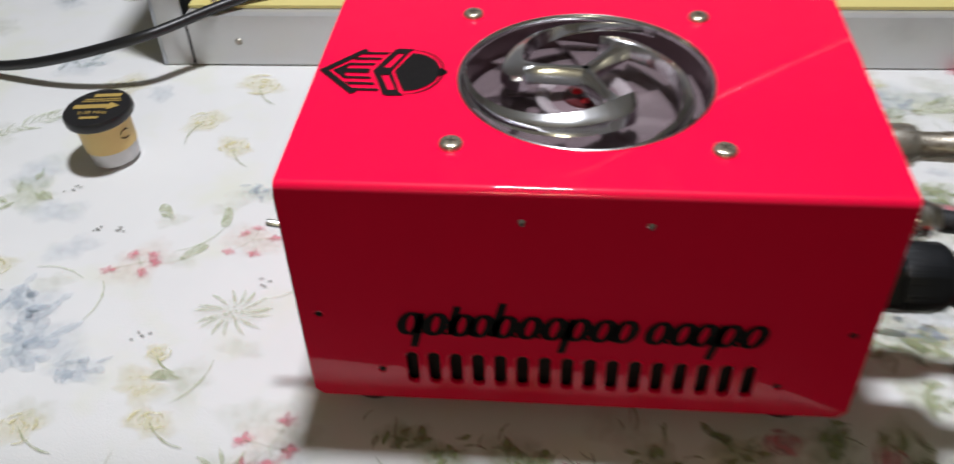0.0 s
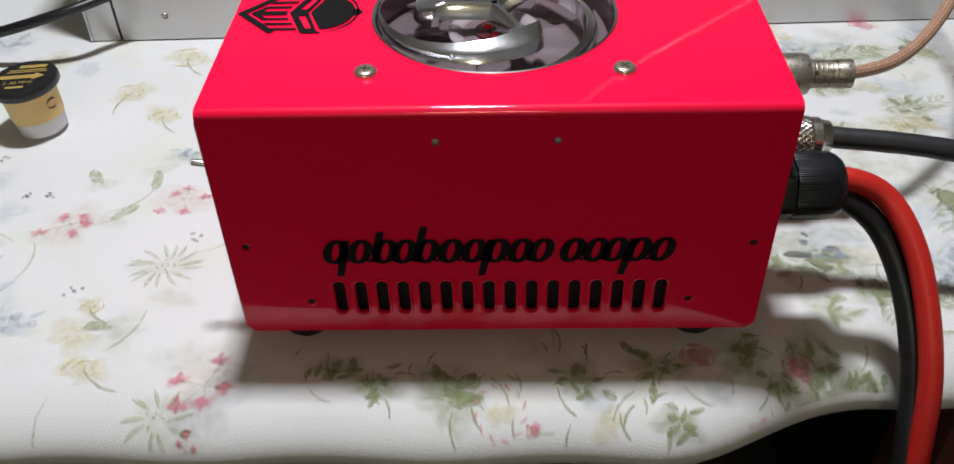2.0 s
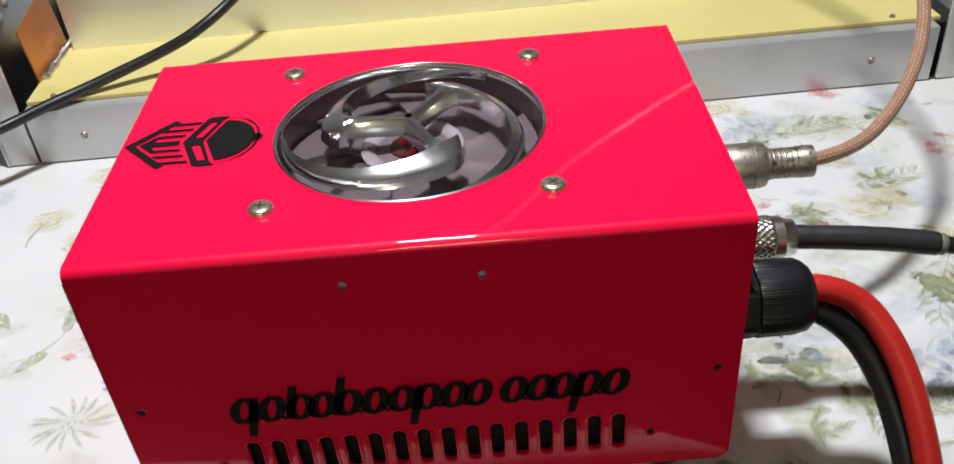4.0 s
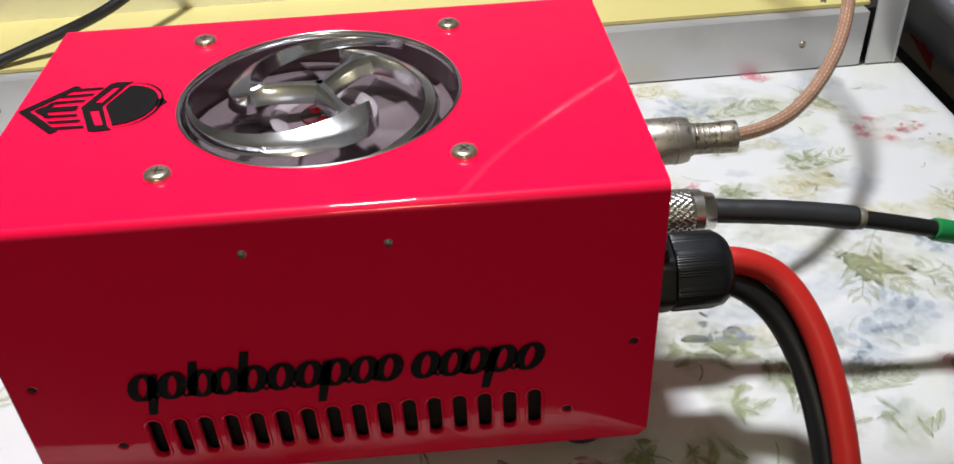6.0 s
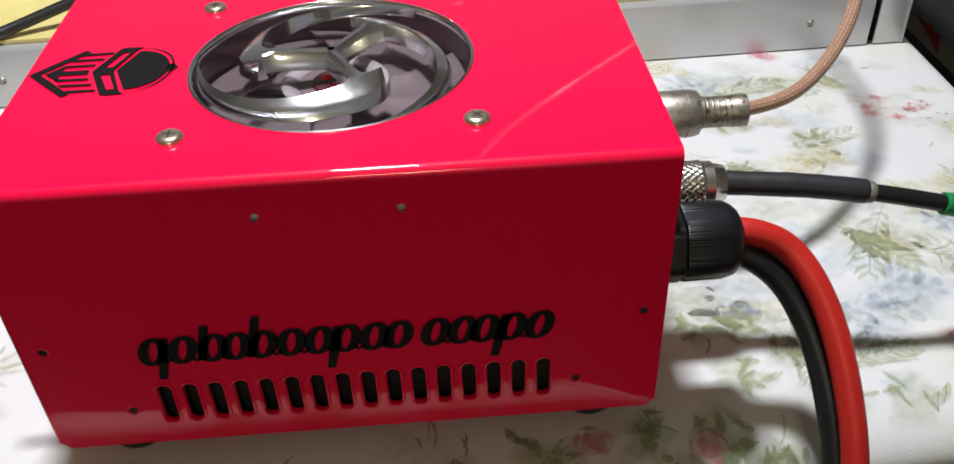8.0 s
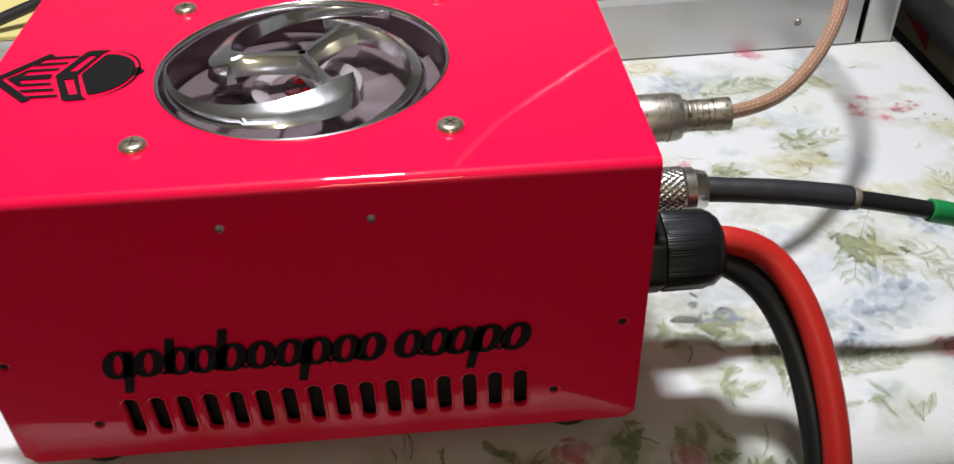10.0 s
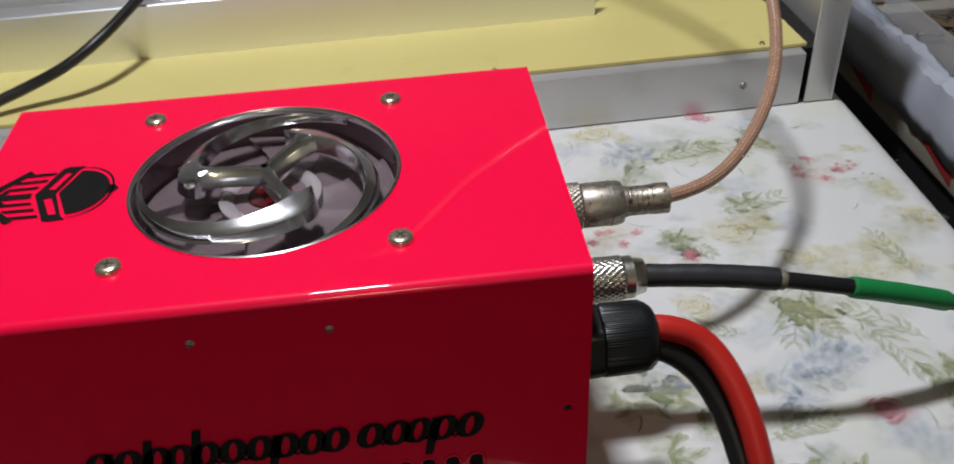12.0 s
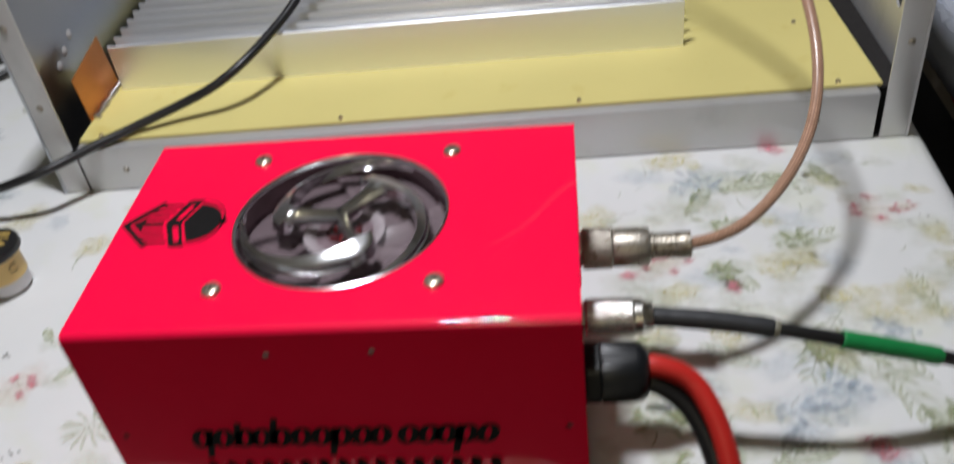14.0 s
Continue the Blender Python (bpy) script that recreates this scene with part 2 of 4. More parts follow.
def relax(pts, times):
    """Even out the bends of a cable; its ends stay."""
    p = list(pts)
    for _ in range(times):
        p = [p[0], p[1]] + [(p[i - 1] + 2 * p[i] + p[i + 1]) / 4 for i in range(2, len(p) - 2)] + [p[-2], p[-1]]
    return p


def tube(bm, pts, r, seg=14):
    """A round tube along points; r: a radius or a function of 0..1. Its uv runs along and around it, in metres and turns."""
    uv = bm.loops.layers.uv.verify()
    rad = r if callable(r) else (lambda s: r)
    n = len(pts)
    tang = [(pts[min(i + 1, n - 1)] - pts[max(i - 1, 0)]).normalized() for i in range(n)]
    side = tang[0].orthogonal().normalized()
    rings, run, runs = [], 0.0, []
    for i, (p, t) in enumerate(zip(pts, tang)):
        side = (side - t * side.dot(t)).normalized()
        up = t.cross(side)
        k = rad(i / (n - 1))
        rings.append([bm.verts.new(p + k * (math.cos(a) * side + math.sin(a) * up)) for a in (2 * math.pi * j / seg for j in range(seg))])
        run += (p - pts[i - 1]).length if i else 0
        runs.append(run)
    for i in range(n - 1):
        for j in range(seg):
            f = bm.faces.new((rings[i][j], rings[i][(j + 1) % seg], rings[i + 1][(j + 1) % seg], rings[i + 1][j]))
            for loop, (u, v) in zip(f.loops, ((i, j), (i, j + 1), (i + 1, j + 1), (i + 1, j))):
                loop[uv].uv = (runs[u], v / seg)
    bm.faces.new(rings[0][::-1])
    bm.faces.new(rings[-1])
    return bm


def circle2(cx, cy, r, n=48):
    return [(cx + r * math.cos(2 * math.pi * i / n), cy + r * math.sin(2 * math.pi * i / n)) for i in range(n)]


def capsule2(cx, cy, w, h, n=8):
    """Outline of an upright slot."""
    r = w / 2
    top = [(cx + r * math.cos(math.pi * i / n), cy + h / 2 - r + r * math.sin(math.pi * i / n)) for i in range(n + 1)]
    return top + [(2 * cx - x, 2 * cy - y) for x, y in top]


def plate(bm, outline, holes, place, push):
    """A sheet with holes: 2D outlines, mapped into space by place(u, v) and thickened by the vector push."""
    edges = []
    for loop in [outline] + list(holes):
        vs = [bm.verts.new(place(u, v)) for u, v in loop]
        edges += [bm.edges.new((vs[i], vs[(i + 1) % len(vs)])) for i in range(len(vs))]
    r = bmesh.ops.triangle_fill(bm, edges=edges, use_beauty=True, use_dissolve=False)
    faces = [g for g in r["geom"] if isinstance(g, bmesh.types.BMFace)]
    ex = bmesh.ops.extrude_face_region(bm, geom=faces)
    bmesh.ops.translate(bm, vec=push, verts=[g for g in ex["geom"] if isinstance(g, bmesh.types.BMVert)])
    bmesh.ops.delete(bm, geom=[], context="FACES")
    return bm


def flat(bm, pts, place, lift=0.0, mi=0):
    """One flat polygon, for print and decals."""
    f = bm.faces.new([bm.verts.new(place(u, v, lift)) for u, v in pts])
    f.material_index = mi
    return f


def ribbon(bm, pts, w, place, mi=0):
    """A flat brush stroke along 2D points; w: width, or a function of 0..1."""
    n = len(pts)
    row = []
    for i, (x, y) in enumerate(pts):
        a, b = pts[max(i - 1, 0)], pts[min(i + 1, n - 1)]
        d = Vector((b[0] - a[0], b[1] - a[1])).normalized()
        k = (w(i / (n - 1)) if callable(w) else w) / 2
        row.append((bm.verts.new(place(x - d.y * k, y + d.x * k)), bm.verts.new(place(x + d.y * k, y - d.x * k))))
    for p, q in zip(row, row[1:]):
        f = bm.faces.new((p[0], p[1], q[1], q[0]))
        f.material_index = mi


# ---- room ----
def room():
    t = 0.1
    # unseen walls and ceiling, added to bounce light and to show in the gloss
    for name, b in (("wall_north", (-1.9, 1.9, 1.15, 1.25, -0.75, 1.75)), ("wall_south", (-1.9, 1.9, -1.7, -1.6, -0.75, 1.75)),
                    ("wall_west", (-2.0, -1.9, -1.7, 1.25, -0.75, 1.75)), ("wall_east", (1.9, 2.0, -1.7, 1.25, -0.75, 1.75))):
        ob = part(name, box(bmesh.new(), *b), REFLECT_GREY if name == "wall_north" else WALLP)
        tagged(ob, "plain unseen room wall, added for bounced light and reflections", "wall", kind="structure")
    tagged(part("floor", box(bmesh.new(), -2, 2, -1.7, 1.25, -0.85, -0.75), FLOORM), "dark floor below the work table", "floor", kind="structure")
    tagged(part("ceiling", box(bmesh.new(), -2, 2, -1.7, 1.25, 1.75, 1.85), CEIL), "plain pale unseen ceiling, added for bounced light and reflections", "ceiling", kind="structure")


room()

# ---- work table and cloth ----
EDGE_R, EDGE_Z = 0.034, 0.018
RIGHT = 0.300


def ease(a, b, x):
    t = min(1.0, max(0.0, (x - a) / (b - a)))  # works downwards too, for a > b
    return t * t * (3 - 2 * t)


def front_y(x):
    """The front rim of the cloth: straight, then drawn back towards the cables."""
    y = -0.0375 + 0.026 * ease(0.055, 0.145, x)
    return y + 0.09 * ease(0.255, RIGHT, x) ** 3 + 0.0012 * math.sin(x * 70)


def cloth_z(x, y):
    """Slight unevenness of the cloth."""
    k = min(1.0, max(0.0, (abs(x) - 0.1) / 0.03)) if -0.02 < y < 0.14 else 1.0
    if y > 0.235 and -0.25 < x < 0.3:
        k = 0.0
    return k * 0.0015 * (noise.noise(Vector((x * 9, y * 9, 0.3))) + 0.5 * noise.noise(Vector((x * 31, y * 25, 1.7)))) + 0.0


def table():
    tb = thing("work_table", (0, 0.4, -0.75), "dark-stained wooden work table under a floral cloth", "table")
    bm = box(bmesh.new(), -1.0, RIGHT - 0.012, 0.030, 0.95, -0.050, -0.0150, 0.004)
    part("tabletop", bm, WOOD, tb)
    for x in (-0.95, RIGHT - 0.08):
        for y in (0.05, 0.88):
            part("leg", box(bmesh.new(), x, x + 0.05, y, y + 0.05, -0.75, -0.045, 0.003), WOOD, tb)
    cl = bmesh.new()
    nx, ny, nr = 170, 110, 10
    xs = [-1.0 + (RIGHT + 1.0) * i / nx for i in range(nx + 1)]
    # right rim rolls down as well
    roll = [(RIGHT - 0.014 + 0.014 * math.sin(a), -0.014 * (1 - math.cos(a))) for a in (math.pi / 2 * j / 6 for j in range(1, 7))]
    cols = [(x, 0.0) for x in xs if x <= RIGHT - 0.014] + roll + [(RIGHT, -0.05)]
    grid = []
    for x, dz in cols:
        yf = front_y(x)
        col = [Vector((x, yf + 0.012, dz - EDGE_Z - 0.010)), Vector((x, yf + 0.002, dz - EDGE_Z - 0.005))]
        for j in range(nr + 1):
            a = math.pi / 2 * (1 - j / nr)
            col.append(Vector((x, yf + EDGE_R - EDGE_R * math.sin(a), dz - EDGE_Z * (1 - math.cos(a)))))
        y0 = yf + EDGE_R
        for j in range(1, ny + 1):
            y = y0 + (0.95 - y0) * (j / ny) ** 1.3
            col.append(Vector((x, y, dz + (cloth_z(x, y) if dz == 0 else 0))))
        grid.append([cl.verts.new(v) for v in col])
    for a, b in zip(grid, grid[1:]):
        for j in range(len(a) - 1):
            cl.faces.new((a[j], b[j], b[j + 1], a[j + 1]))
    bmesh.ops.recalc_face_normals(cl, faces=cl.faces)
    ob = part("tablecloth", cl, CLOTH, smooth=180)
    tagged(ob, "white cotton tablecloth with faded floral print, draped over table", "tablecloth")
    return ob


CLOTH_OB = table()


def on_cloth(x, y, lift=0.0):
    yf = front_y(x)
    y = max(y, yf + 0.0015)
    z = cloth_z(x, y)
    if y < yf + EDGE_R:
        s = min(1.0, (yf + EDGE_R - y) / EDGE_R)
        z = -EDGE_Z * (1 - math.sqrt(max(0.0, 1 - s * s)))
    return Vector((x, y, z + 0.0007))


def floral_print():
    """The faded print of the cloth: fern sprays, roses, small blossoms and soft leaves."""
    rnd = random.Random(7)
    green = print_mat("print_green", (0.46, 0.51, 0.29), 0.42)
    olive = print_mat("print_olive", (0.34, 0.39, 0.20), 0.58)
    pink = print_mat("print_pink", (0.80, 0.29, 0.35), 0.47)
    yellow = print_mat("print_yellow", (0.72, 0.66, 0.36), 0.5)
    blue = print_mat("print_blue", (0.50, 0.58, 0.66), 0.32)
    pale = print_mat("print_pale", (0.58, 0.60, 0.44), 0.26)
    warm = print_mat("print_warm", (0.78, 0.62, 0.50), 0.35)
    speck = print_mat("print_speck", (0.12, 0.12, 0.10), 0.65)
    bm = bmesh.new()
    fade = bm.verts.layers.float.new("ink_fade")

    def wash(x, y, r, mi, squash=0.8):
        """A watercolour stain that thins out towards its uneven rim."""
        n, turn = 18, rnd.uniform(0, 6.3)
        edge = [1 + 0.25 * math.sin(2 * a + turn) + 0.18 * math.sin(5 * a - turn) for a in (2 * math.pi * i / n for i in range(n))]
        rings = []
        for k, f in ((0.35, 0.15), (0.7, 0.5), (1.0, 1.0)):
            ring = [bm.verts.new(on_cloth(x + k * r * edge[i] * math.cos(2 * math.pi * i / n), y + squash * k * r * edge[i] * math.sin(2 * math.pi * i / n)) - Vector((0, 0, 0.0003))) for i in range(n)]
            for v in ring:
                v[fade] = f
            rings.append(ring)
        bm.faces.new(rings[0]).material_index = mi
        for p, q in zip(rings, rings[1:]):
            for i in range(n):
                bm.faces.new((p[i], p[(i + 1) % n], q[(i + 1) % n], q[i])).material_index = mi

    def leaf(x, y, a, l, w, mi):
        pts = []
        for i in range(13):
            t = i / 12
            r = w * math.sin(math.pi * t) ** 0.7 * (0.85 + 0.3 * rnd.random())
            s = 1 if i < 7 else 1
            pts.append((t * l, r * s))
        ring = pts + [(u, -v) for u, v in pts[-2:0:-1]]
        ca, sa = math.cos(a), math.sin(a)
        flat(bm, [(x + u * ca - v * sa, y + u * sa + v * ca) for u, v in ring], lambda p, q, k: on_cloth(p, q), mi=mi)

    def fern(x, y, a, l, mi=0):
        n = 9
        bend, wide = rnd.uniform(-0.5, 0.5), rnd.uniform(0.6, 1.5)
        px, py, pa = x, y, a
        pts = [(px, py)]
        for i in range(n):
            pa += bend / n
            px, py = px + l / n * math.cos(pa), py + l / n * math.sin(pa)
            pts.append((px, py))
            k = l * 0.33 * math.sin(math.pi * (i + 1.5) / (n + 2))
            for s in (-1, 1):
                if rnd.random() < 0.9:
                    ang = pa + s * rnd.uniform(0.7, 1.0)
                    ribbon(bm, [(px, py), (px + 0.5 * k * math.cos(ang), py + 0.5 * k * math.sin(ang)), (px + k * math.cos(ang - s * 0.25), py + k * math.sin(ang - s * 0.25))],
                           lambda t: 0.0003 + 0.0020 * math.sin(math.pi * t) * wide, on_cloth, mi)
        ribbon(bm, pts, 0.0006, on_cloth, mi)

    def rose(x, y, r, mi=2):
        leafs = 9
        flat(bm, [(x + r * 0.62 * (1 + 0.15 * rnd.uniform(-1, 1)) * math.cos(2 * math.pi * i / 16), y + r * 0.55 * math.sin(2 * math.pi * i / 16)) for i in range(16)],
             lambda p, q, k: on_cloth(p, q), mi=mi)
        for i in range(leafs):
            a0 = rnd.uniform(0, 6.3)
            rr = r * rnd.uniform(0.35, 1.0)
            ribbon(bm, [(x + rr * math.cos(a0 + 0.2 * j), y + 0.85 * rr * math.sin(a0 + 0.2 * j)) for j in range(6)], lambda t: r * 0.16 * math.sin(math.pi * (0.1 + 0.8 * t)), lambda p, q: on_cloth(p, q) + Vector((0, 0, 0.0002)), mi)

    def soft(x, y, r, mi):
        for i in range(16):
            a = rnd.uniform(0, 6.3)
            leaf(x + rnd.gauss(0, r * 0.4), y + rnd.gauss(0, r * 0.35), a, r * rnd.uniform(0.3, 0.8), r * rnd.uniform(0.08, 0.19), mi)

    def specks(x, y, r):
        for i in range(7):
            leaf(x + rnd.gauss(0, r), y + rnd.gauss(0, r * 0.7), rnd.uniform(0, 6.3), rnd.uniform(0.0008, 0.003), 0.0006, 5)

    def daisy(x, y, r, mi, n=13):
        """A pale many-petalled bloom drawn in strokes."""
        wash(x, y, r * 0.9, 6)
        for i in range(n):
            a = 2 * math.pi * i / n + rnd.uniform(-0.15, 0.15)
            ribbon(bm, [(x + r * k * math.cos(a + 0.25 * k), y + 0.85 * r * k * math.sin(a + 0.25 * k)) for k in (0.35, 0.6, 0.85, 1.05)], lambda t: 0.0003 + 0.0016 * math.sin(math.pi * t), on_cloth, mi)
        for i in range(9):
            a, k = rnd.uniform(0, 6.3), rnd.uniform(0.05, 0.35)
            leaf(x + r * k * math.cos(a), y + r * k * math.sin(a), rnd.uniform(0, 6.3), r * 0.14, r * 0.03, mi)

    def berries(x, y, r):
        """Pink blossom heads on thin stems over a warm stain."""
        wash(x, y, r * 1.1, 7)
        for i in range(5):
            a, k = 1.256 * i + rnd.uniform(-0.4, 0.4), rnd.uniform(0.35, 1.0)
            bx, by = x + r * k * math.cos(a), y + 0.8 * r * k * math.sin(a)
            wash(bx, by, r * 0.26, 2)
            for j in range(4):
                leaf(bx, by, 1.57 * j + rnd.uniform(-0.4, 0.4), r * rnd.uniform(0.14, 0.24), r * 0.06, 2)
            ribbon(bm, [(x, y), (x + 0.5 * (bx - x) + 0.06 * r, y + 0.5 * (by - y)), (bx, by)], 0.0004, on_cloth, 0)

    def leafy(x, y, r, mi, n=9):
        """A loose clump of soft leaves with darker veins."""
        wash(x, y, r, mi)
        for i in range(n):
            a = rnd.uniform(0, 6.3)
            px, py = x + rnd.gauss(0, r * 0.35), y + rnd.gauss(0, r * 0.3)
            leaf(px, py, a, r * rnd.uniform(0.4, 0.8), r * rnd.uniform(0.09, 0.17), mi)
            ribbon(bm, [(px, py), (px + 0.35 * r * math.cos(a), py + 0.35 * r * math.sin(a)), (px + 0.6 * r * math.cos(a + 0.1), py + 0.6 * r * math.sin(a + 0.1))], 0.0005, on_cloth, 1)

    def bloom(x, y, r, mi):
        """A round flower head: a soft disc with a few strokes in it."""
        wash(x, y, r * 1.15, mi)
        for i in range(10):
            a0, rr = rnd.uniform(0, 6.3), r * rnd.uniform(0.25, 0.95)
            ribbon(bm, [(x + rr * math.cos(a0 + 0.22 * j), y + 0.85 * rr * math.sin(a0 + 0.22 * j)) for j in range(5)], lambda t: r * 0.12 * math.sin(math.pi * (0.1 + 0.8 * t)), on_cloth, mi)

    def twig(x, y, a, l, mi=1):
        ribbon(bm, [(x + l * k * math.cos(a + 0.5 * k), y + l * k * math.sin(a + 0.5 * k)) for k in (0, 0.3, 0.6, 0.8, 1)], lambda t: 0.0004 + 0.0006 * math.sin(math.pi * t), on_cloth, mi)

    # faint mottling under the drawn flowers
    for i in range(150):
        x, y = (rnd.uniform(0.10, 0.285), rnd.uniform(-0.005, 0.238)) if i % 3 else (rnd.uniform(-0.28, 0.13), rnd.uniform(-0.03, 0.235))
        if -0.1 < x < 0.1 and 0.0 < y < 0.125:
            continue
        wash(x, y, rnd.uniform(0.006, 0.018), rnd.choice((6, 6, 6, 4, 3)))
    # what stands where on the cloth: left of the amplifier
    for x, y, r in ((-0.172, 0.164, 0.010), (-0.193, 0.185, 0.011), (-0.173, 0.221, 0.012), (-0.155, -0.008, 0.009), (-0.203, -0.013, 0.009), (-0.163, 0.024, 0.006), (-0.255, 0.07, 0.010)):
        bloom(x, y, r, 3)
        twig(x, y, rnd.uniform(3.6, 5.4), r * 2)
    for x, y, r in ((-0.189, 0.076, 0.016), (-0.143, 0.093, 0.014), (-0.108, -0.016, 0.017), (-0.112, -0.037, 0.007), (-0.225, -0.005, 0.010)):
        berries(x, y, r)
    for x, y, r in ((-0.215, 0.029, 0.022), (-0.229, 0.049, 0.016), (-0.192, 0.014, 0.012), (-0.149, 0.128, 0.008)):
        wash(x, y, r, 4)
        soft(x, y, r, 4)
    daisy(-0.139, 0.0475, 0.0155, 0, 15)
    daisy(-0.123, -0.028, 0.013, 0, 9)
    for x, y, r in ((-0.161, 0.116, 0.008), (-0.184, 0.105, 0.008), (-0.149, 0.012, 0.007), (-0.140, 0.126, 0.007), (-0.172, 0.078, 0.008)):
        fern(x, y, rnd.uniform(0, 6.3), r * 1.7, 0)
        wash(x, y, r, 6)
    for x, y in ((-0.217, 0.098), (-0.207, 0.098), (-0.134, 0.065), (-0.242, 0.126), (-0.172, 0.034)):
        for i in range(4):
            leaf(x + rnd.gauss(0, 0.003), y + rnd.gauss(0, 0.002), rnd.uniform(-0.6, 0.6), rnd.uniform(0.0012, 0.0032), 0.0007, 5)
    for x, y, a in ((-0.176, 0.084, 0.25), (-0.128, 0.056, 0.2), (-0.20, 0.04, 1.1), (-0.15, 0.0, 0.6), (-0.165, -0.02, 4.2), (-0.21, 0.065, 2.4)):
        twig(x, y, a, 0.024, 0)
    # along the front rim
    for x, y, r in ((-0.019, -0.019, 0.016), (0.030, -0.014, 0.010), (0.057, -0.008, 0.011), (0.091, -0.003, 0.012), (0.063, -0.030, 0.009), (0.120, -0.012, 0.012), (-0.060, -0.008, 0.010), (0.136, -0.009, 0.009), (-0.045, -0.016, 0.010), (0.104, -0.014, 0.008)):
        leafy(x, y, r, 1)
    for i in range(46):
        twig(rnd.uniform(-0.085, 0.135), rnd.uniform(-0.030, 0.004), rnd.uniform(0.6, 5.6), rnd.uniform(0.005, 0.013), rnd.choice((1, 1, 0)))
    for x, y, r in ((0.073, -0.004, 0.0075), (0.1105, -0.0065, 0.0078), (0.096, -0.0270, 0.0048), (0.012, -0.031, 0.003)):
        bloom(x, y, r, 2)
        rose(x, y, r * 0.85)
    wash(0.0, -0.0265, 0.006, 3)
    for i in range(12):
        a = 2 * math.pi * i / 12
        leaf(0.0 + 0.008 * math.cos(a), -0.0255 + 0.008 * math.sin(a), a + 1.2, 0.004, 0.0005, 2)
    for x, y, r in ((0.035, -0.022, 0.008), (0.08, -0.018, 0.008)):
        wash(x, y, r, 4)
    # between the amplifier and the cables
    for x, y, r in ((0.2075, 0.248, 0.0080), (0.168, 0.128, 0.0055), (0.212, 0.027, 0.0085), (0.117, 0.140, 0.005)):
        bloom(x, y, r, 2)
        rose(x, y, r * 0.8)
    for x, y, r in ((0.247, 0.186, 0.017), (0.135, 0.147, 0.014), (0.266, 0.186, 0.008)):
        berries(x, y, r)
    for x, y, r in ((0.163, 0.218, 0.018), (0.191, 0.051, 0.019), (0.206, 0.060, 0.015), (0.136, 0.052, 0.011), (0.182, 0.035, 0.012), (0.235, 0.095, 0.010)):
        wash(x, y, r * 1.2, 4)
        soft(x, y, r * 0.8, 4)
    for x, y, r in ((0.281, 0.140, 0.011), (0.191, 0.143, 0.012), (0.146, 0.241, 0.013), (0.141, 0.126, 0.010), (0.215, 0.118, 0.010), (0.160, 0.095, 0.010)):
        bloom(x, y, r, 3)
    for x, y, a, l in ((0.215, 0.108, -2.2, 0.046), (0.190, 0.098, -0.9, 0.036), (0.222, 0.076, -1.1, 0.038), (0.158, 0.150, -0.8, 0.030), (0.190, 0.158, 0.1, 0.036), (0.168, 0.205, 0.5, 0.040), (0.195, 0.225, -0.6, 0.032),
                       (0.226, 0.232, -1.4, 0.024), (0.245, 0.060, 2.2, 0.034), (0.148, 0.040, -1.2, 0.026), (0.165, 0.020, 0.4, 0.028), (0.260, 0.10, 1.9, 0.03), (0.175, 0.075, 2.7, 0.03), (0.150, 0.185, 1.0, 0.028)):
        wash(x + 0.5 * l * math.cos(a), y + 0.5 * l * math.sin(a), l * 0.42, 6)
        fern(x, y, a, l, 0)
    for x, y, r in ((0.117, 0.047, 0.014), (0.138, 0.044, 0.013), (0.114, 0.002, 0.011), (0.149, 0.033, 0.012), (0.183, 0.006, 0.012), (0.164, 0.140, 0.012), (0.128, 0.020, 0.013), (0.205, 0.165, 0.012), (0.242, 0.040, 0.013), (0.125, 0.090, 0.012), (0.17, 0.178, 0.012)):
        leafy(x, y, r, 0, 7)
    for i in range(40):
        twig(rnd.uniform(0.10, 0.26), rnd.uniform(0.0, 0.235), rnd.uniform(0, 6.3), rnd.uniform(0.006, 0.014), rnd.choice((0, 0, 6, 1)))
    for x, y in ((0.274, 0.175), (0.245, 0.012)):
        specks(x, y, 0.006)
    # the rest of the cloth, further off
    for i in range(260):
        x, y = rnd.uniform(-0.75, 0.262), rnd.uniform(-0.03, 0.9)
        if -0.25 < x < 0.3 and y > 0.23 or -0.26 < x < 0.3 and y < 0.25:
            continue
        k = rnd.random()
        if k < 0.35:
            wash(x, y, rnd.uniform(0.010, 0.018), 6)
            fern(x, y, rnd.uniform(0, 6.3), rnd.uniform(0.02, 0.04))
        elif k < 0.6:
            leafy(x, y, rnd.uniform(0.012, 0.02), rnd.choice((0, 3, 4)), 6)
        elif k < 0.75:
            bloom(x, y, rnd.uniform(0.006, 0.011), rnd.choice((2, 3)))
        elif k < 0.92:
            berries(x, y, rnd.uniform(0.010, 0.016))
        else:
            specks(x, y, 0.01)
    me = bpy.data.meshes.new("floral_print")
    bm.to_mesh(me)
    bm.free()
    for m in (green, olive, pink, yellow, blue, speck, pale, warm):
        me.materials.append(m)
    ob = new("floral_print", me)
    ob.parent = CLOTH_OB
    tagged(ob, "faded pink, green, yellow and blue flowers", kind="stuff")


floral_print()

# ---- amplifier ----
W, D, H, BASE, SHEET, BEND = 0.185, 0.1225, 0.107, 0.0115, 0.0014, 0.0028
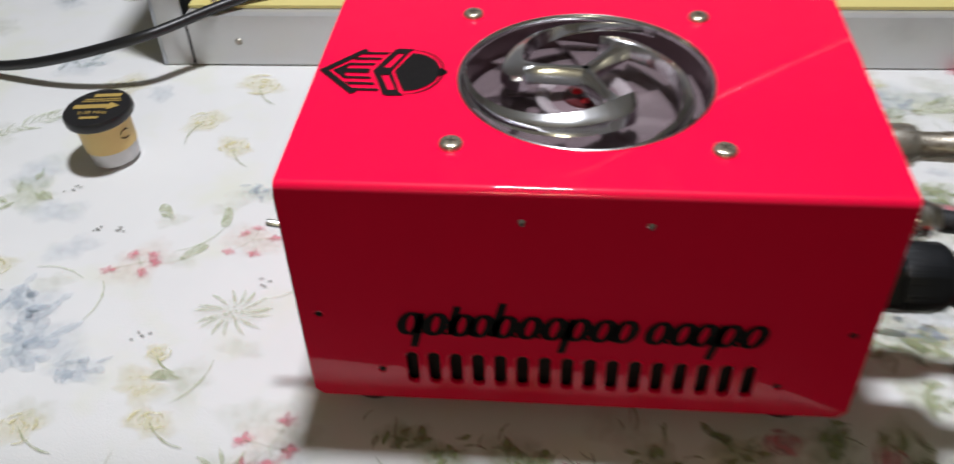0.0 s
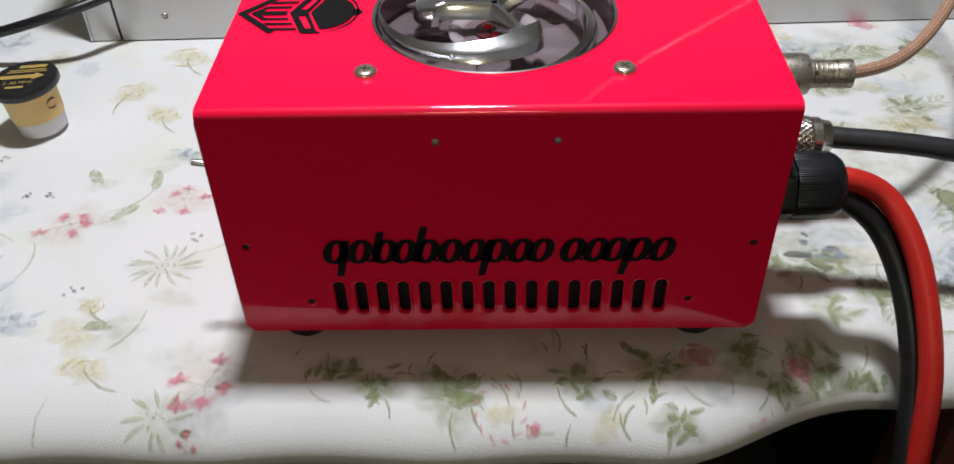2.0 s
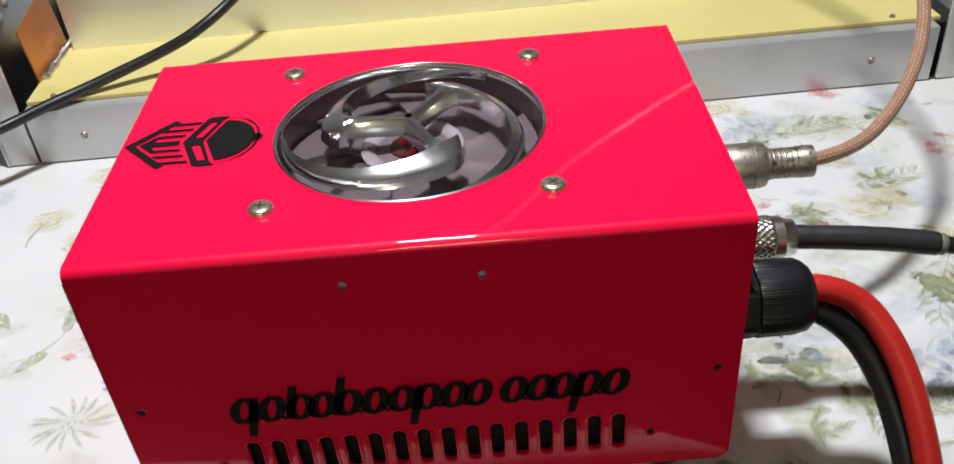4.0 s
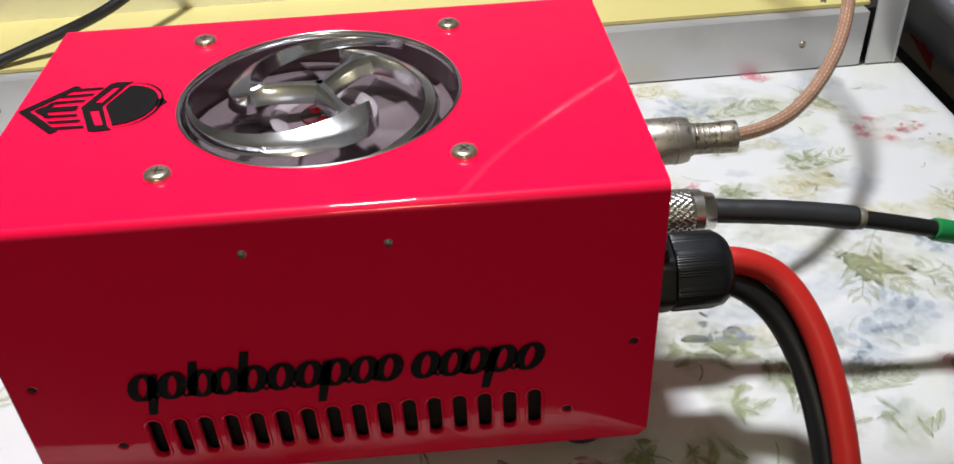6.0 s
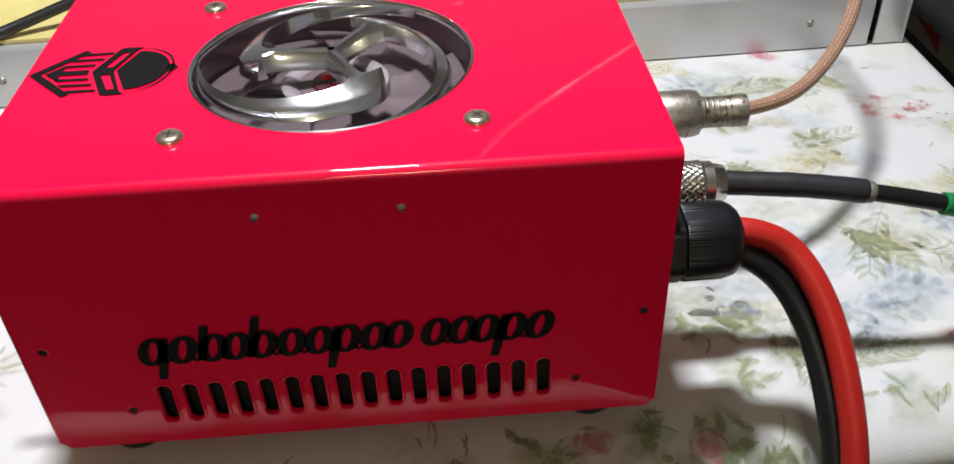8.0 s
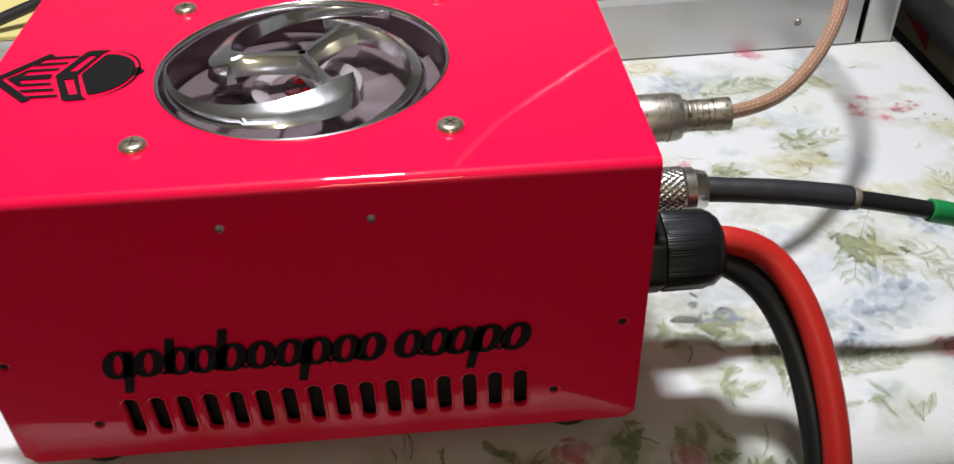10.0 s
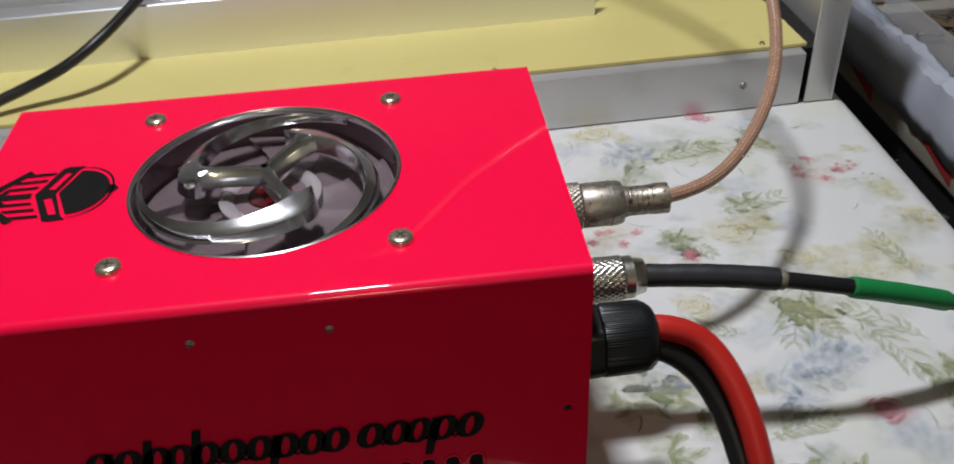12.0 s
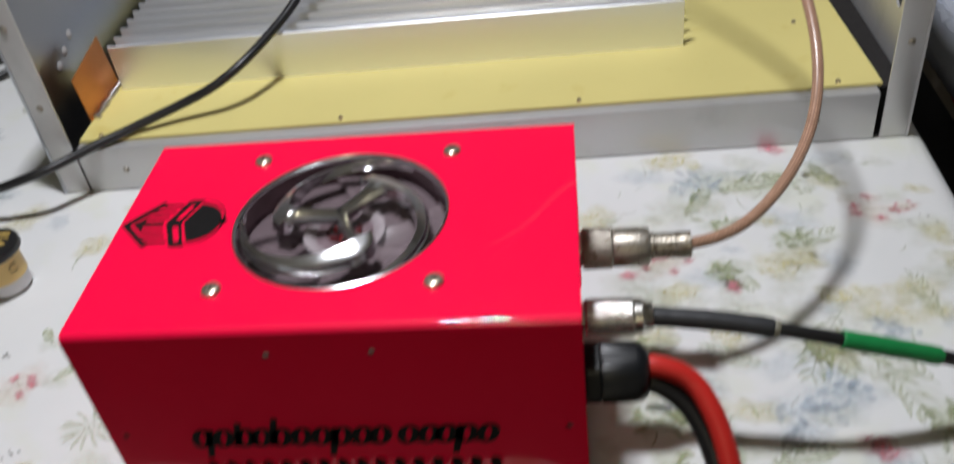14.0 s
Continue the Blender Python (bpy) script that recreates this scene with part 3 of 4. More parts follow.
FAN_X, FAN_Y, HOLE_R, PITCH = -0.0005, 0.0628, 0.0432, 0.0825
X_AXIS = Matrix.Rotation(radians(90), 4, "Y")


def out_x(x, y, z):
    """The pose in which a lathe's height runs along +x from that point."""
    return Matrix.Translation((x, y, z)) @ X_AXIS


def pan_screw(amp, x, y, z):
    bm = bmesh.new()
    m = Matrix.Translation((x, y, z))
    lathe(bm, [(0.0, 0.0019), (0.0018, 0.00188), (0.0030, 0.0017), (0.0036, 0.0012), (0.0038, 0.0006), (0.0038, -0.0003), (0, -0.0003)], m, 28)
    ob = part("fan_screw", bm, SCREW, amp, "nickel cross-head screw")
    # the recess is drawn as two raised bars in its shade colour
    for k in range(2):
        b = box(bmesh.new(), -0.0017, 0.0017, -0.0003, 0.0003, 0.0016, 0.00202)
        bmesh.ops.transform(b, matrix=m @ Matrix.Rotation(radians(20 + 90 * k + 500 * x), 4, "Z"), verts=b.verts)
        part("cross_slot", b, SLOT_SHADE, ob)


def amplifier():
    amp = thing("amplifier", (0, D / 2, 0), "glossy red painted metal amplifier box with chrome fan guard", "amplifier")
    cover = bmesh.new()
    x0, x1 = -W / 2, W / 2
    # front sheet with its vents and screw holes
    slots = [(-0.0562 + 0.1132 * i / 15, 0.0283) for i in range(16)]
    small = [(-0.086, 0.0525), (0.086, 0.0525), (-0.067, 0.0265), (0.067, 0.0265)]
    leds = [(-0.019, 0.095), (0.019, 0.095)]
    c = 0.003
    plate(cover, [(x0, BASE + c), (x0 + c, BASE), (x1 - c, BASE), (x1, BASE + c), (x1, H - BEND), (x0, H - BEND)],
          [capsule2(u, v, 0.0040, 0.0155) for u, v in slots] + [circle2(u, v, 0.0013, 14) for u, v in small] + [circle2(u, v, 0.0011, 14) for u, v in leds],
          lambda u, v: Vector((u, 0, v)), Vector((0, SHEET, 0)))
    # top sheet with the fan opening
    plate(cover, [(x0, BEND), (x1, BEND), (x1, D - BEND), (x0, D - BEND)], [circle2(FAN_X, FAN_Y, HOLE_R, 96)],
          lambda u, v: Vector((u, v, H)), Vector((0, 0, -SHEET)))
    plate(cover, [(x0, BASE), (x1, BASE), (x1, H - BEND), (x0, H - BEND)], [], lambda u, v: Vector((u, D, v)), Vector((0, -SHEET, 0)))
    # the two bends
    for y, s in ((BEND, -1), (D - BEND, 1)):
        ring = []
        for j in range(13):
            a = math.pi / 2 * j / 12
            for r in (BEND, BEND - SHEET):
                ring.append([cover.verts.new((x, y + s * r * math.sin(a), H - BEND + r * math.cos(a))) for x in (x0, x1)])
        for j in range(12):
            for k in (0, 1):
                p, q = ring[2 * j + k], ring[2 * j + 2 + k]
                cover.faces.new((p[0], p[1], q[1], q[0]))
            for e in (0, 1):
                cover.faces.new((ring[2 * j][e], ring[2 * j + 1][e], ring[2 * j + 3][e], ring[2 * j + 2][e]))
    bmesh.ops.remove_doubles(cover, verts=cover.verts, dist=0.00002)
    part("cover", cover, RED, amp, "glossy red folded sheet cover", smooth=25)
    part("bare_edge", box(bmesh.new(), -W / 2 - 0.0004, -W / 2 + 0.0001, 0.0001, 0.0013, BASE + 0.005, H - 0.004), SILVER, amp, "bare metal edge of the cover")
    # inner tray: side walls set in a little, floor
    tray = bmesh.new()
    for s in (-1, 1):
        box(tray, min(s * 0.0913, s * 0.0899), max(s * 0.0913, s * 0.0899), 0.0018, D - 0.0018, BASE, H - 0.002)
    box(tray, -0.0899, 0.0899, 0.0018, D - 0.0018, BASE, BASE + 0.0014)
    part("tray", tray, RED, amp)
    # added filler block: its black is the shade seen through the vents
    part("heat_sink", box(bmesh.new(), -0.085, 0.085, 0.0042, D - 0.008, BASE + 0.002, 0.06), DARK, amp, "black block standing in for the shade behind the vents")
    # raised edges of the vents
    rim = bmesh.new()
    loop = [Vector((u, -0.0001, v)) for u, v in capsule2(0, 0, 0.0052, 0.0167)]
    tube(rim, loop + [loop[0]], 0.00045, 8)
    first = part("vent_rim", rim, RED, amp)
    first.location = (slots[0][0], 0, slots[0][1])
    for u, v in slots[1:]:
        again(first, Matrix.Translation((u, 0, v)))
    for u, v in small:
        bm = lathe(bmesh.new(), [(0, 0.0004), (0.0008, 0.0004), (0.0012, 0.0), (0.0012, -0.001), (0, -0.001)], Matrix.Translation((u, 0.0002, v)) @ Matrix.Rotation(radians(90), 4, "X"), 16)
        sc = part("case_screw", bm, DARK, amp, "dark countersunk screw")
        bm = tube(bmesh.new(), [Vector((u + 0.0018 * math.cos(a), 0, v + 0.0018 * math.sin(a))) for a in (2 * math.pi * i / 20 for i in range(21))], 0.00032, 6)
        part("countersink_edge", bm, RED, sc)
    for u, v in leds:
        bm = lathe(bmesh.new(), [(0, 0.0010), (0.0008, 0.0008), (0.0013, 0.0), (0.0010, -0.001), (0, -0.001)], Matrix.Translation((u, 0.0, v)) @ Matrix.Rotation(radians(90), 4, "X"), 16)
        part("indicator_lens", bm, SILVER, amp, "tiny clear indicator lens")
    for x in (-0.074, 0.074):
        for y in (0.016, D - 0.016):
            bm = lathe(bmesh.new(), [(0, 0.0005), (0.0085, 0.0005), (0.0092, 0.0015), (0.0084, BASE), (0, BASE)], Matrix.Translation((x, y, 0)), 28)
            part("foot", bm, RUBBER, amp, "black rubber foot")
    for sx in (-1, 1):
        for sy in (-1, 1):
            pan_screw(amp, FAN_X + sx * PITCH / 2, FAN_Y + sy * PITCH / 2, H)
    return amp


AMP = amplifier()


def fan(amp):
    c = Matrix.Translation((FAN_X, FAN_Y, 0))
    # smoky shroud with a bright rim
    bm = lathe(bmesh.new(), [(HOLE_R - 0.0001, H - 0.0012), (HOLE_R - 0.0010, H - 0.0012), (HOLE_R - 0.0013, 0.080), (HOLE_R - 0.0001, 0.080), (HOLE_R - 0.0001, H - 0.0012)], c, 96)
    part("fan_shroud", bm, SHROUD, amp, "dark smoky plastic fan shroud")
    gd = part("fan_guard", lathe(bmesh.new(), [(HOLE_R - 0.0001, H + 0.0004), (HOLE_R - 0.0007, H + 0.0006), (HOLE_R - 0.0010, H + 0.0004), (HOLE_R - 0.0013, H - 0.0002), (HOLE_R - 0.00145, H - 0.0016), (HOLE_R - 0.0014, H - 0.0018), (HOLE_R - 0.0013, H - 0.0012), (HOLE_R - 0.0001, H - 0.0011), (HOLE_R - 0.0001, H + 0.0004)], c, 96), CHROME, amp, "chrome guard with three swirling arms", smooth=50)
    # three swirling arms: a spoke, and a curved blade that runs from a pointed corner out to the rim
    edges = ((20, 0.0212, 0.0220, 0.0010), (14, 0.0208, 0.0250, 0.0016), (6, 0.0206, 0.0272, 0.0022), (-4, 0.0212, 0.0282, 0.0024), (-18, 0.0232, 0.0292, 0.0024), (-36, 0.0264, 0.0313, 0.0021),
             (-56, 0.0300, 0.0340, 0.0018), (-76, 0.0336, 0.0367, 0.0014), (-96, 0.0370, 0.0391, 0.0010), (-114, 0.0398, 0.0410, 0.0007), (-124, 0.0410, 0.0417, 0.0005))
    for k in range(3):
        a0 = radians((176, 56, -64)[k])
        inner = spline([Vector((i * math.cos(a0 + radians(d)), i * math.sin(a0 + radians(d)), q)) for d, i, o, q in edges], 70)
        outer = spline([Vector((o * math.cos(a0 + radians(d)), o * math.sin(a0 + radians(d)), q)) for d, i, o, q in edges], 70)
        g, rows = bmesh.new(), []
        for j, (p, q) in enumerate(zip(inner, outer)):
            t = j / 70
            top = 0.1110 - 0.0042 * ease(0.25, 1.0, t)
            low = 0.1044
            drop = p.z
            # the walls splay towards the base
            e = (q - p).to_2d()
            e = e.normalized() * 0.0011 * (1 - ease(0.7, 1.0, t))
            sec = [(1.0, 1.0, low), (1.0, 0.35, top - drop - 0.0022), (1.0, 0.0, top - drop - 0.0003), (0.94, 0.0, top - drop), (0.6, 0.0, top - drop * 0.58), (0.25, 0.0, top - drop * 0.20), (0.08, 0.0, top), (0.0, 0.0, top - 0.0003), (0.0, -0.5, top - 0.0030), (0.0, -1.0, low)]
            rows.append([g.verts.new((FAN_X + p.x + (q.x - p.x) * u + e.x * f, FAN_Y + p.y + (q.y - p.y) * u + e.y * f, z)) for u, f, z in sec])
        # the spoke, waisted in the middle
        spoke = []
        for r, w in ((-0.0010, 0.0019), (0.004, 0.0014), (0.010, 0.0012), (0.016, 0.0014), (0.0195, 0.0024), (0.0224, 0.0042)):
            u, v = Vector((math.cos(a0), math.sin(a0), 0)), Vector((-math.sin(a0), math.cos(a0), 0))
            sec = [(w + 0.0016, 0.1050), (w + 0.0008, 0.1080), (w, 0.1101), (w * 0.6, 0.1107), (-w * 0.6, 0.1107), (-w, 0.1101), (-w - 0.0008, 0.1080), (-w - 0.0016, 0.1050)]
            spoke.append([g.verts.new(Vector((FAN_X, FAN_Y, z - 0.0002)) + u * r + v * e) for e, z in sec])
        for strip in (rows, spoke):
            m = len(strip[0])
            for p, q in zip(strip, strip[1:]):
                for j in range(m):
                    g.faces.new((p[j], p[(j + 1) % m], q[(j + 1) % m], q[j]))
            g.faces.new(strip[0][::-1])
            g.faces.new(strip[-1])
        part("guard_arm", g, CHROME, gd, smooth=28)
    # added plate: a second layer that weakens the guard's shadows under the clear blades
    part("shadow_softening_plate", lathe(bmesh.new(), [(0, 0.0842), (HOLE_R - 0.0014, 0.0842), (HOLE_R - 0.0014, 0.0825), (0, 0.0825)], c, 64), STEEL, amp, "added smoky plate softening shadows behind the blades")
    rotor = part("fan_rotor", lathe(bmesh.new(), [(0, 0.0992), (0.0075, 0.0990), (0.0115, 0.0984), (0.0138, 0.0986), (0.0140, 0.0850), (0, 0.0850)], c, 48), STEEL, amp, "smoky grey fan hub")
    part("hub_rim", lathe(bmesh.new(), [(0.0118, 0.0987), (0.0140, 0.1000), (0.0158, 0.1002), (0.0166, 0.0997), (0.0164, 0.0986), (0.0120, 0.0984), (0.0118, 0.0987)], c, 64), HUB_CLEAR, rotor, "pale clear rim")
    # cap colour carries the red reflected on the hub
    part("hub_cap", lathe(bmesh.new(), [(0, 0.1004), (0.0045, 0.1002), (0.0070, 0.0997), (0.0074, 0.0990), (0, 0.0990)], c, 40), HUB_REFLECTION, rotor, "dark glossy hub cap, tinted for red reflections")
    # two red bumps painted in place of the hub's red glints
    for x, y, r in ((-0.0025, 0.0012, 0.0019), (0.0002, -0.0045, 0.0013)):
        part("hub_glint", lathe(bmesh.new(), [(0, 0.1013), (r * 0.6, 0.1010), (r, 0.1003), (r, 0.0996), (0, 0.0996)], c @ Matrix.Translation((x, y, 0)), 20), GLINT_RED, rotor, "small red bump drawn for a red glint")
    # nine broad blades that overlap when seen from above
    first, blades = None, 9
    for k in range(blades):
        if first:
            again(first, c @ Matrix.Rotation(2 * math.pi * k / blades, 4, "Z") @ c.inverted())
            continue
        b = bmesh.new()
        rows = []
        for i in range(9):
            r = 0.0138 + (0.0408 - 0.0138) * i / 8
            rows.append([(r, -0.72 + 0.86 * j / 10 + 0.30 * (i / 8), 0.0945 + 0.0036 * (j / 10) - 0.0004 * math.sin(math.pi * j / 10)) for j in range(11)])
        vs = [[[b.verts.new((FAN_X + r * math.cos(a), FAN_Y + r * math.sin(a), z - s * 0.0009)) for r, a, z in row] for row in rows] for s in (0, 1)]
        for v in vs:
            for i in range(8):
                for j in range(10):
                    b.faces.new((v[i][j], v[i + 1][j], v[i + 1][j + 1], v[i][j + 1]))
        for i in range(8):
            for j in (0, 10):
                b.faces.new((vs[0][i][j], vs[0][i + 1][j], vs[1][i + 1][j], vs[1][i][j]))
        for j in range(10):
            for i in (0, 8):
                b.faces.new((vs[0][i][j], vs[0][i][j + 1], vs[1][i][j + 1], vs[1][i][j]))
        first = part("fan_blade", b, BLADE, rotor)


fan(AMP)


def front_lettering(amp):
    """The maker's mark, as plain slanted strokes of its size and colour."""
    base, top = 0.0455, 0.0552
    mark = None

    def place(u, v):
        return Vector((u + 0.22 * (v - base), -0.0004, v))

    def draw(pts, w):
        nonlocal mark
        bm = bmesh.new()
        ribbon(bm, pts, w, place)
        if mark:
            part("stroke", bm, INK, mark, smooth=0)
        else:
            mark = part("front_mark", bm, INK, amp, "black script maker's mark", smooth=0)

    def loop(cx, w=0.0056):
        pts = [(cx + w / 2 * math.cos(6.283 * i / 28), base + 0.0047 + 0.0047 * math.sin(6.283 * i / 28)) for i in range(29)]
        draw(pts, lambda t: 0.0014 + 0.0017 * abs(math.cos(6.283 * t)))

    def stem(x, low, high):
        draw([(x, low), (x, low + 0.5 * (high - low)), (x, high)], lambda t: 0.0025 + 0.0005 * math.sin(math.pi * t))

    # a chain of ovals, some with a tall or a hanging stroke, joined by thin hooks
    row = (-0.0566, -0.0482, -0.0395, -0.0330, -0.0252, -0.0172, -0.0092, -0.0014, 0.0066, 0.0137, 0.0244, 0.0322, 0.0388, 0.0466, 0.0546)
    for x in row:
        loop(x)
        if x not in (0.0137, 0.0546):
            draw([(x + 0.0026, base + 0.0016), (x + 0.0042, base + 0.0002), (x + 0.0056, base + 0.0018)], 0.0011)
    for x, low, high in ((-0.0536, 0.0390, top), (-0.0425, base, 0.0590), (-0.0282, base, 0.0612), (-0.0044, 0.0388, top), (0.0437, 0.0388, top)):
        stem(x, low, high)


front_lettering(AMP)


def emblem_at(u, v, lift=0.0):
    """u: 0 (tip of the chevron) to 1 (knob), v: -1 to 1."""
    return Vector((-0.0915 + 0.0446 * u, 0.0632 + 0.0152 * v, H + 0.00035))


def top_emblem(amp):
    """The emblem on the lid: a chevron, bars and a dark oval."""

    def piece(name, *polys):
        bm = bmesh.new()
        for p in polys:
            flat(bm, p, emblem_at)
        return bm

    em = part("top_emblem", piece("", [(0.0, 0.0), (0.30, 0.97), (0.345, 0.88), (0.075, 0.0), (0.345, -0.88), (0.30, -0.97)]), INK, amp, "black emblem of chevron, bars and oval", smooth=0)
    part("bar", piece("", [(0.105, 0.0), (0.20, 0.27), (0.225, 0.20), (0.195, 0.09), (0.395, 0.09), (0.395, -0.09), (0.195, -0.09), (0.225, -0.20), (0.20, -0.27)]), INK, em, smooth=0)
    for s in (-1, 1):
        for a, b, v in ((0.215, 0.425, 0.30), (0.265, 0.465, 0.54), (0.330, 0.51, 0.79)):
            part("bar", piece("", [(a, s * (v + 0.03)), (b, s * (v + 0.03)), (b - 0.01, s * (v - 0.05)), (a - 0.035, s * (v - 0.07))]), INK, em, smooth=0)
        fr = [(0.42, 0.0), (0.545, s * 0.95), (0.58, s * 1.0), (0.70, s * 0.98), (0.665, s * 0.86), (0.565, s * 0.0)]
        bm = bmesh.new()
        plate(bm, fr, [[(0.492, s * 0.16), (0.578, s * 0.78), (0.628, s * 0.77), (0.548, s * 0.15)]], lambda u, v: emblem_at(u, v), Vector((0, 0, -0.0002)))
        part("frame", bm, INK, em, smooth=0)
        bm = bmesh.new()
        ribbon(bm, [(0.70 + 0.26 * math.sin(math.pi / 2 * i / 14), s * 0.92 * math.cos(math.pi / 2 * i / 14)) for i in range(15)], 0.016, lambda u, v: emblem_at(u, v))
        part("rim_line", bm, INK, em, smooth=0)
    oval = [(0.69 + 0.245 * math.sin(math.pi * i / 24), 0.80 * math.cos(math.pi * i / 24)) for i in range(25)]
    part("oval", piece("", oval + [(0.590, -0.04), (0.590, 0.04)]), INK, em, smooth=0)
    part("knob", piece("", [(0.925, 0.14), (0.96, 0.16), (1.0, 0.0), (0.96, -0.16), (0.925, -0.14)]), INK, em, smooth=0)


top_emblem(AMP)


def knurl(a, h, n=30, pitch=0.0022):
    p = abs(math.sin(n / 2 * a + math.pi * h / pitch)) + abs(math.sin(n / 2 * a - math.pi * h / pitch))
    return 1 + 0.075 * (p / 2 - 0.5)


def amp_fittings(amp):
    # toggle switch
    bm = lathe(bmesh.new(), [(0.0, 0), (0.004, 0), (0.004, 0.002), (0.003, 0.002), (0.003, 0.006), (0, 0.006)], Matrix.Translation((-0.0913, 0.0235, 0.0695)) @ Matrix.Rotation(radians(-90), 4, "Y"), 20)
    sw = part("toggle_switch", bm, SILVER, amp)
    bm = lathe(bmesh.new(), [(0, 0), (0.0010, 0), (0.0015, 0.008), (0.0014, 0.0098), (0, 0.0104)], Matrix.Translation((-0.0965, 0.0235, 0.0697)) @ Matrix.Rotation(radians(-80), 4, "Y"), 16)
    part("lever", bm, CHROME, sw, "chrome toggle lever")
    # cable gland
    y, z = 0.0140, 0.0656

    def hexa(r0, a, h):
        b = (a + math.pi / 6) % (math.pi / 3) - math.pi / 6
        return min(1.0, 0.90 / math.cos(b))

    m = out_x(0.0913, y, z) @ Matrix.Rotation(radians(8), 4, "Z") @ Matrix.Diagonal((0.95, 0.95, 0.96, 1))
    gl = part("cable_gland", lathe(bmesh.new(), [(0, 0), (0.0125, 0), (0.0128, 0.0006), (0.0128, 0.0068), (0.0122, 0.0074), (0, 0.0074)], m, 72, lambda a, h: hexa(0, a, h)), NYLON, amp, "black nylon cable gland", smooth=25)
    prof = [(0.0, 0.0076), (0.0122, 0.0076), (0.0124, 0.0085), (0.0124, 0.0205), (0.0116, 0.0228), (0.0100, 0.0246), (0.0080, 0.0256), (0.0066, 0.0258), (0.0064, 0.0240), (0, 0.0240)]

    def cap(a, h):
        rib = 0.012 * (math.sin(90 * a) > 0) if h < 0.0195 and abs((a % (math.pi / 3)) - math.pi / 6) < 0.36 else 0.0
        return (min(1.0, 0.93 / math.cos((a + math.pi / 6) % (math.pi / 3) - math.pi / 6)) if h < 0.022 else 0.97) + rib

    part("gland_cap", lathe(bmesh.new(), prof, m, 360, cap), NYLON, gl, "ribbed dome cap", smooth=35)
    for name, yy, zz, r in (("rear_socket", 0.0840, 0.0668, 0.0075), ("front_socket", 0.0432, 0.0652, 0.0062)):
        part(name, lathe(bmesh.new(), [(0, 0), (r, 0), (r, 0.004), (r * 0.85, 0.004), (r * 0.85, 0.008), (0, 0.008)], out_x(0.0913, yy, zz), 32), SILVER, amp)


amp_fittings(AMP)


# ---- cables ----
def tan_cable():
    y, z = 0.0840, 0.0668
    th = thing("tan_coaxial_cable", (0.139, y, z), "tan braided coaxial cable with tarnished nickel plug in the amplifier", "cable")
    pts = [(0.1375, y, z), (0.150, 0.088, 0.0665), (0.170, 0.099, 0.069), (0.201, 0.139, 0.086), (0.207, 0.196, 0.12), (0.178, 0.253, 0.177), (0.13, 0.299, 0.239), (0.08, 0.338, 0.3), (0.058, 0.385, 0.36), (0.035, 0.44, 0.42),
           (0.0, 0.52, 0.50), (-0.04, 0.70, 0.62), (-0.06, 1.14, 0.75)]
    part("jacket", tube(bmesh.new(), relax(spline(pts, 260), 160), 0.0026, 16), BRAID, th)
    m = out_x(0.0935, y, z)
    ring = part("coupling_ring", lathe(bmesh.new(), [(0, 0.0), (0.0082, 0.0)] + [(0.0087, 0.0006 + 0.0118 * i / 40) for i in range(41)] + [(0.0082, 0.013), (0, 0.013)], m, 168, lambda a, h: knurl(a, h, 28, 0.0024) if 0.0005 < h < 0.0125 else 1), NICKEL, th, "knurled tarnished coupling ring", smooth=60)
    part("plug_body", lathe(bmesh.new(), [(0, 0.013), (0.0080, 0.013), (0.0084, 0.0138), (0.0084, 0.0262), (0.0078, 0.0282), (0.0060, 0.0288), (0, 0.0288)], m, 48), NICKEL, th)
    bm = lathe(bmesh.new(), [(0, 0.0288), (0.0059, 0.0288), (0.0059, 0.0300), (0.0055, 0.0304), (0.0055, 0.0395), (0.0058, 0.0400), (0.0058, 0.0455), (0.0040, 0.0460), (0.0028, 0.0460), (0, 0.0460)], m, 60, lambda a, h: 1 + 0.01 * noise.noise(Vector((a * 4, h * 700, 0))))
    part("crimp_sleeve", bm, BRASS, th, "worn brownish crimp sleeve")
    for k, h in enumerate((0.0305, 0.0325, 0.0345, 0.0365, 0.0385)):
        part("crimp_groove", lathe(bmesh.new(), [(0.0054, h), (0.00560, h + 0.0004), (0.00560, h + 0.0007), (0.0054, h + 0.0011)], m, 40), BRASS, th)
    part("body_ring", lathe(bmesh.new(), [(0.0083, 0.0232), (0.0086, 0.0234), (0.0086, 0.0240), (0.0083, 0.0242)], m, 48), NICKEL, th)


